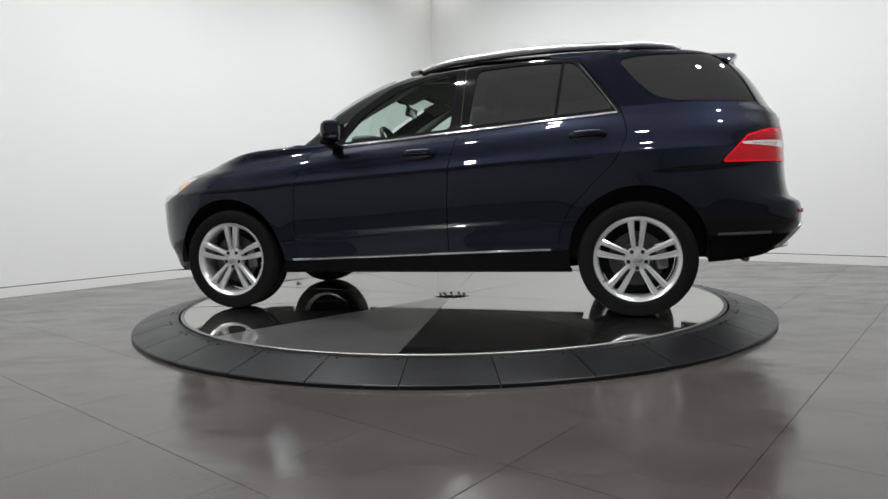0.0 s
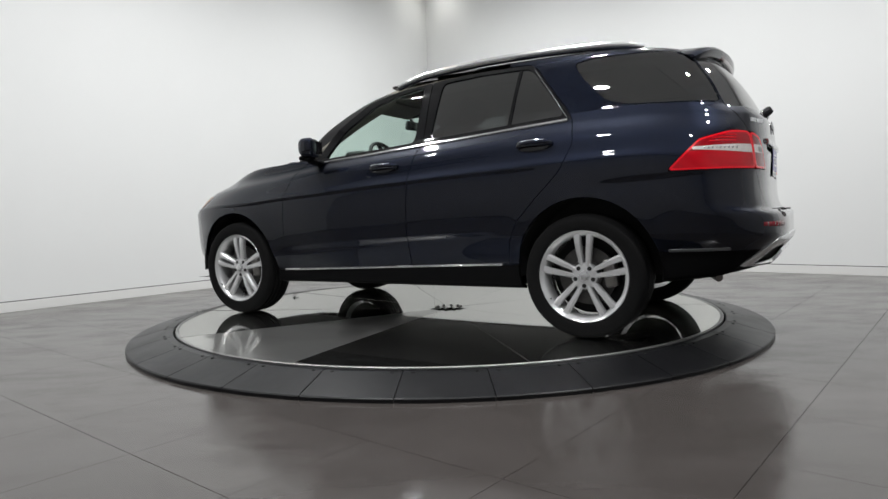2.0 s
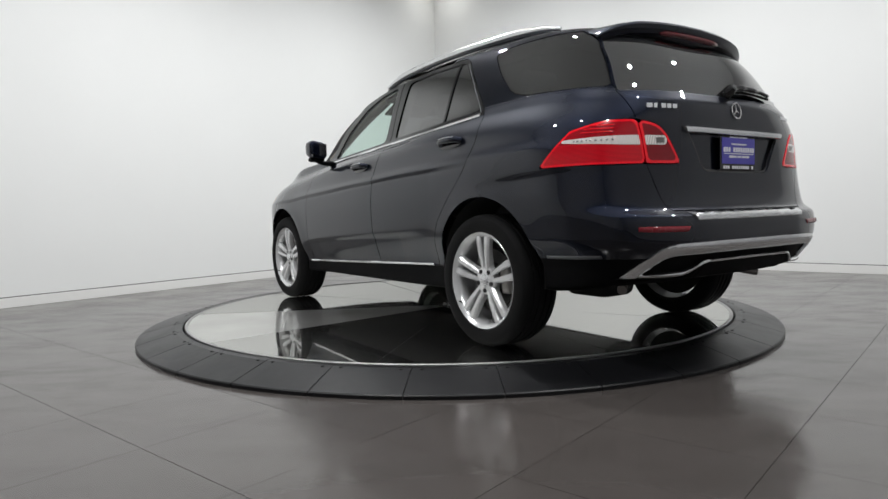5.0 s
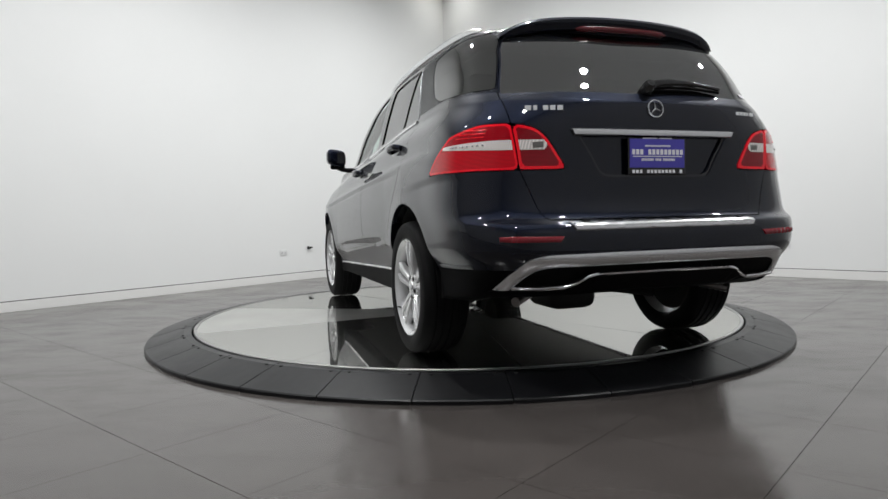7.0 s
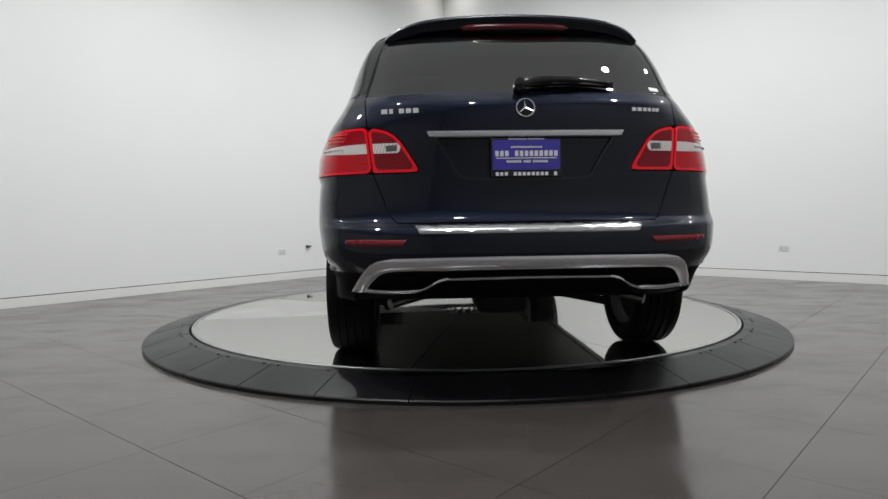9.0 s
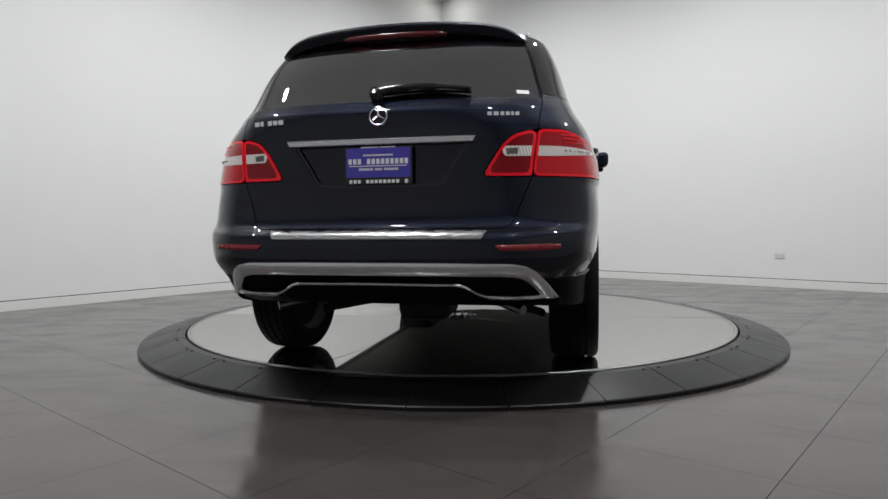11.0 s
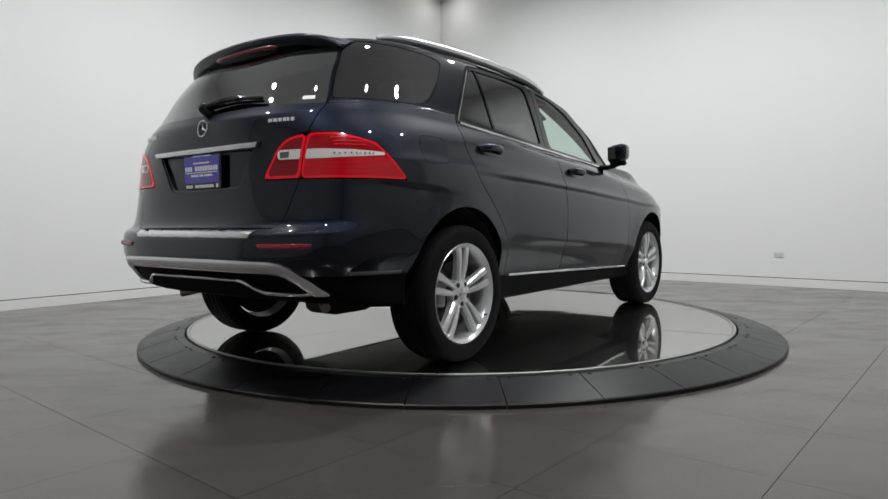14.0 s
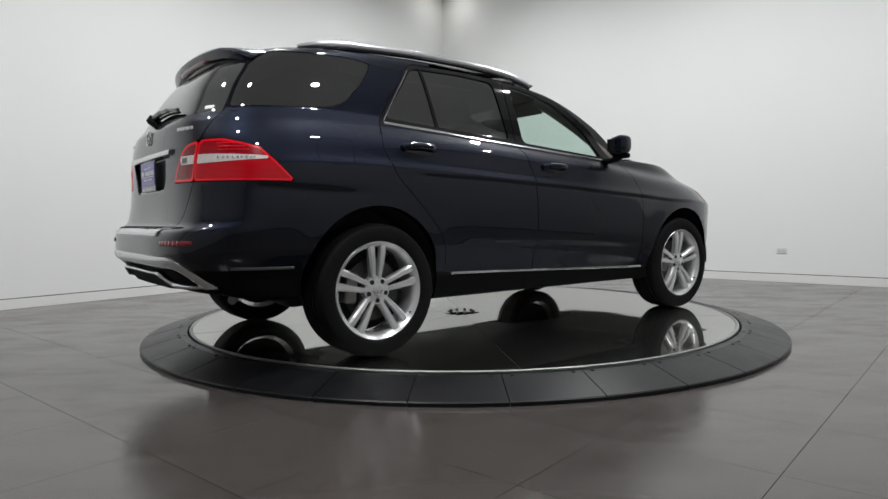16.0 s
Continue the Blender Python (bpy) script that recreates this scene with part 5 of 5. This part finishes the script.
# ---- wheels ----
def wheel(s):
    """Wheel about the origin, its outer face towards s * y."""
    w = new("wheel")
    w.parent = suv
    bm = bmesh.new()
    prof = [(0.262, -0.108), (0.280, -0.122), (0.32, -0.128), (0.345, -0.124), (0.360, -0.110), (0.367, -0.092)]
    for gy in (-0.062, -0.022, 0.022, 0.062):
        prof += [(0.3690, gy - 0.006), (0.361, gy - 0.005), (0.361, gy + 0.005), (0.3690, gy + 0.006)]
    prof += [(0.367, 0.092), (0.360, 0.110), (0.350, 0.1205), (0.3475, 0.1225), (0.344, 0.1235), (0.335, 0.1265), (0.32, 0.128), (0.30, 0.1275), (0.283, 0.126), (0.275, 0.121), (0.271, 0.108)]
    lathe(bm, [(r, y * s) for r, y in prof], 72)
    part("tyre", bm, M_TYRE, w, "black rubber tyre", smooth=True)
    bm = bmesh.new()
    lathe(bm, [(r, y * s) for r, y in [(0.262, -0.108), (0.258, -0.07), (0.238, -0.04), (0.235, 0.06), (0.243, 0.098), (0.252, 0.106), (0.262, 0.116), (0.268, 0.120), (0.272, 0.116), (0.272, 0.104)]], 72)
    rim = part("rim", bm, M_ALLOY, w, "silver alloy rim with five twin spokes", smooth=True)
    # five twin spokes
    for k in range(5):
        a = 2 * math.pi * k / 5 + math.pi / 2
        for e in (-1, 1):
            bm = bmesh.new()
            st = []
            for r, off, hw, yt, th in ((0.045, 0.017, 0.0125, 0.088, 0.05), (0.085, 0.0215, 0.0145, 0.095, 0.045), (0.14, 0.0285, 0.0168, 0.104, 0.038), (0.20, 0.0350, 0.0192, 0.108, 0.034), (0.235, 0.0380, 0.0215, 0.107, 0.032), (0.254, 0.0400, 0.0250, 0.104, 0.030)):
                ring_ = []
                for dx, dy in ((-hw, -th), (-hw, -0.010), (-hw * (0.78 if e > 0 else 0.40), 0.0), (hw * (0.40 if e > 0 else 0.78), 0.0), (hw, -0.010), (hw, -th)):
                    u_, v_ = r, e * off + dx
                    ring_.append(bm.verts.new((u_ * math.cos(a) - v_ * math.sin(a), (yt + dy) * s, u_ * math.sin(a) + v_ * math.cos(a))))
                st.append(ring_)
            for A, B in zip(st, st[1:]):
                for i in range(6):
                    j = (i + 1) % 6
                    bm.faces.new((A[i], A[j], B[j], B[i]))
            bm.faces.new(st[0])
            bm.faces.new(st[-1][::-1])
            part("spoke", bm, M_ALLOY, w)
    bm = bmesh.new()
    lathe(bm, [(r, y * s) for r, y in [(0.0005, 0.094), (0.040, 0.094), (0.055, 0.092), (0.078, 0.086), (0.082, 0.07), (0.080, 0.03)]], 40)
    part("hub", bm, M_ALLOY, w, smooth=True)
    bm = bmesh.new()
    lathe(bm, [(r, y * s) for r, y in [(0.0005, 0.103), (0.024, 0.103), (0.031, 0.101), (0.034, 0.096), (0.034, 0.09)]], 32)
    part("centre_cap", bm, M_SATIN, w, "grey centre cap", smooth=True)
    for k in range(5):
        a = 2 * math.pi * (k + 0.5) / 5 + math.pi / 2
        # hub is not bored: a black disc gives each hole's dark inside
        bm = bmesh.new()
        lathe(bm, [(0.0005, 0.0948 * s), (0.0130, 0.0948 * s), (0.0130, 0.085 * s)], 14, Matrix.Translation((0.056 * math.cos(a), 0, 0.056 * math.sin(a))))
        part("bolt_hole", bm, M_GAP, w)
    bm = bmesh.new()
    lathe(bm, [(r, y * s) for r, y in [(0.07, 0.045), (0.095, 0.046), (0.10, 0.032), (0.172, 0.032), (0.174, 0.02), (0.172, 0.004), (0.07, 0.004)]], 56)
    part("brake_disc", bm, M_BRAKE, w, "grey iron brake disc", smooth=True)
    bm = bmesh.new()
    lathe(bm, [(r, y * s) for r, y in [(0.236, -0.05), (0.0005, -0.05)]], 40)
    part("back_plate", bm, M_GAP, w)
    bm = bmesh.new()
    box(bm, -0.145, 0.028 * s, 0.02, 0.075, 0.09, 0.17, Matrix.Rotation(radians(8), 4, "Y"), bevel=0.018, seg=3)
    part("brake_caliper", bm, M_EXH, w, "dull steel caliper", smooth=True)
    bm = bmesh.new()
    tube(bm, [(0.25 * math.cos(0.6), 0.10 * s, -0.25 * math.sin(0.6)), (0.238 * math.cos(0.6), 0.125 * s, -0.238 * math.sin(0.6))], 0.004, 8)
    part("valve", bm, M_TRIM, w)
    return w


for s in (1, -1):
    first = wheel(s)
    first.matrix_local = pose(1.4485, 0.819 * s, 0.369)
    second = copy_thing(first, pose(-1.4520, 0.843 * s, 0.369))

# ---- cabin ----
dash = new("dashboard")
dash.parent = suv
bm = bmesh.new()
box(bm, 0.66, 0, 1.06, 0.50, 1.50, 0.30, bevel=0.08, seg=4)
part("dash_body", bm, M_LEATHER, dash, smooth=True)
bm = bmesh.new()
box(bm, 0.52, 0.38, 1.22, 0.22, 0.36, 0.11, bevel=0.05, seg=4)
part("instrument_hood", bm, M_LEATHER, dash, smooth=True)
sw = new("steering_wheel")
sw.parent = suv
TILT = Matrix.Translation((0.32, 0.38, 1.17)) @ Matrix.Rotation(radians(-62), 4, "Y") @ ZR
bm = bmesh.new()
lathe(bm, [(0.185 + 0.016 * math.cos(a), 0.016 * math.sin(a)) for a in [2 * math.pi * k / 10 for k in range(10)]], 48, TILT, closed=True)
part("wheel_grip", bm, M_LEATHER, sw, smooth=True)
bm = bmesh.new()
box(bm, 0, 0, 0, 0.13, 0.05, 0.11, bevel=0.02, seg=3)
box(bm, 0, 0, 0, 0.36, 0.02, 0.035, bevel=0.006)
bmesh.ops.transform(bm, matrix=TILT, verts=bm.verts)
part("wheel_hub", bm, M_TRIM, sw, smooth=True)
bm = bmesh.new()
box(bm, 0.30, 0, 1.495, 0.035, 0.24, 0.075, Matrix.Rotation(radians(-12), 4, "Y"), bevel=0.015, seg=3)
rm = part("inside_mirror", bm, M_GLOSSBLACK, suv, "black inside mirror", smooth=True)
bm = bmesh.new()
tube(bm, [(0.31, 0, 1.52), (0.36, 0, 1.60)], 0.012, 8)
box(bm, 0.34, 0, 1.60, 0.14, 0.12, 0.06, bevel=0.02, seg=2)
part("mirror_stalk", bm, M_TRIM, rm, smooth=True)


def seat(y, x, wide, headrests):
    st = new("seat")
    st.parent = suv
    bm = bmesh.new()
    box(bm, x + 0.27, y, 0.80, 0.52, wide, 0.18, bevel=0.06, seg=3)
    part("cushion", bm, M_LEATHER, st, smooth=True)
    bm = bmesh.new()
    box(bm, x - 0.06, y, 1.10, 0.15, wide, 0.62, Matrix.Rotation(radians(-16), 4, "Y"), bevel=0.06, seg=3)
    part("backrest", bm, M_LEATHER, st, smooth=True)
    for hy in headrests:
        bm = bmesh.new()
        box(bm, x - 0.17, hy, 1.50, 0.10, 0.26, 0.18, Matrix.Rotation(radians(-10), 4, "Y"), bevel=0.045, seg=3)
        part("headrest", bm, M_LEATHER, st, smooth=True)


seat(0.38, -0.28, 0.52, (0.38,))
seat(-0.38, -0.28, 0.52, (-0.38,))
seat(0.0, -1.18, 1.25, (0.40, -0.40))
# roof lining sheet and the two sun visors under it
bm = bmesh.new()
box(bm, -0.84, 0, 1.607, 1.90, 1.26, 0.018, bevel=0.006)
part("roof_lining", bm, M_LINER, suv, "pale roof lining", smooth=True)
for s in (1, -1):
    bm = bmesh.new()
    box(bm, 0.17, 0.36 * s, 1.565, 0.17, 0.38, 0.020, Matrix.Rotation(radians(22), 4, "Y"), bevel=0.008, seg=3)
    part("sun_visor", bm, M_LINER, suv, "pale sun visor", smooth=True)
# belt pillars and grab trim
for s in (1, -1):
    bm = bmesh.new()
    tube(bm, smoothed([(-0.26, 0.80 * s, 1.18), (-0.30, 0.735 * s, 1.40), (-0.335, 0.665 * s, 1.62)], 5), 0.045, 10)
    part("pillar_trim", bm, M_LINER, suv, "pale pillar trim", smooth=True)
    bm = bmesh.new()
    tube(bm, smoothed([(0.74, 0.775 * s, 1.20), (0.40, 0.705 * s, 1.42), (0.05, 0.635 * s, 1.60)], 5), 0.030, 10)
    part("pillar_trim", bm, M_LINER, suv, "pale pillar trim", smooth=True)


# ---- floor tiles ----
TU, TV, JOINT = 0.605, 0.626, 0.0024
cells = []
for i in range(-30, 31):
    for j in range(-30, 31):
        u0, v0 = -3.0 + i * TU, 0.906 + j * TV
        u1, v1 = u0 + TU, v0 + TV
        if u0 < U0 or u1 > U1 + TU or v0 < V0 - TV or v1 > V1:
            continue
        c = uv((u0 + u1) / 2, (v0 + v1) / 2)
        cells.append((c.length, max(u0, U0), min(u1, U1 - 0.001), max(v0, V0 + 0.001), v1))
cells.sort()


def tile_verts(u0, u1, v0, v1, c):
    j = JOINT / 2
    vs = []
    for z in (-0.005, 0.0):
        for u, v in ((u0 + j, v0 + j), (u0 + j, v1 - j), (u1 - j, v1 - j), (u1 - j, v0 + j)):
            vs.append(uv(u, v, z) - c)
    fs = [(7, 6, 5, 4)]
    for k in range(4):
        fs.append((k, (k + 1) % 4, 4 + (k + 1) % 4, 4 + k)[::-1])
    return vs, fs


shared = None
rest_v, rest_f = [], []
made = 0
for d, u0, u1, v0, v1 in cells:
    if u1 - u0 < 0.05 or v1 - v0 < 0.05:
        continue
    c = uv((u0 + u1) / 2, (v0 + v1) / 2)
    whole = abs(u1 - u0 - TU) < 1e-6 and abs(v1 - v0 - TV) < 1e-6
    far = max(Vector((q.x, q.y)).length for q in (uv(u0, v0), uv(u0, v1), uv(u1, v0), uv(u1, v1)))
    if far < R_DECK - 0.3:
        continue                                     # under the turntable
    if made < 300:
        if whole and shared:
            ob = new("tile", shared)
        else:
            vs, fs = tile_verts(u0, u1, v0, v1, c)
            ob = mesh_ob("tile", vs, fs, M_TILE)
            if whole:
                shared = ob.data
        ob.location = c
        ob.parent = floor
        made += 1
    else:
        vs, fs = tile_verts(u0, u1, v0, v1, Vector((0, 0, 0)))
        b = len(rest_v)
        rest_v += vs
        rest_f += [tuple(i + b for i in f) for f in fs]
if rest_v:
    tagged(mesh_ob("far_tiles", rest_v, rest_f, M_TILE, floor), "grey floor tiles near the walls", kind="stuff")


# ---- what moves ----
def motions():
    deck_rows, car_rows = [], []
    for t, a in TURN:
        r = radians(a + CAR_TURN)
        x = math.cos(r) * CAR_OFF[0] - math.sin(r) * CAR_OFF[1]
        y = math.sin(r) * CAR_OFF[0] + math.cos(r) * CAR_OFF[1]
        deck_rows.append((t, pose(0, 0, DECK_Z, 0, 0, a)))
        car_rows.append((t, pose(x, y, DECK_Z + 0.002, 0, 0, a + CAR_TURN)))
    walk(turntable, deck_rows)
    walk(suv, car_rows)


motions()
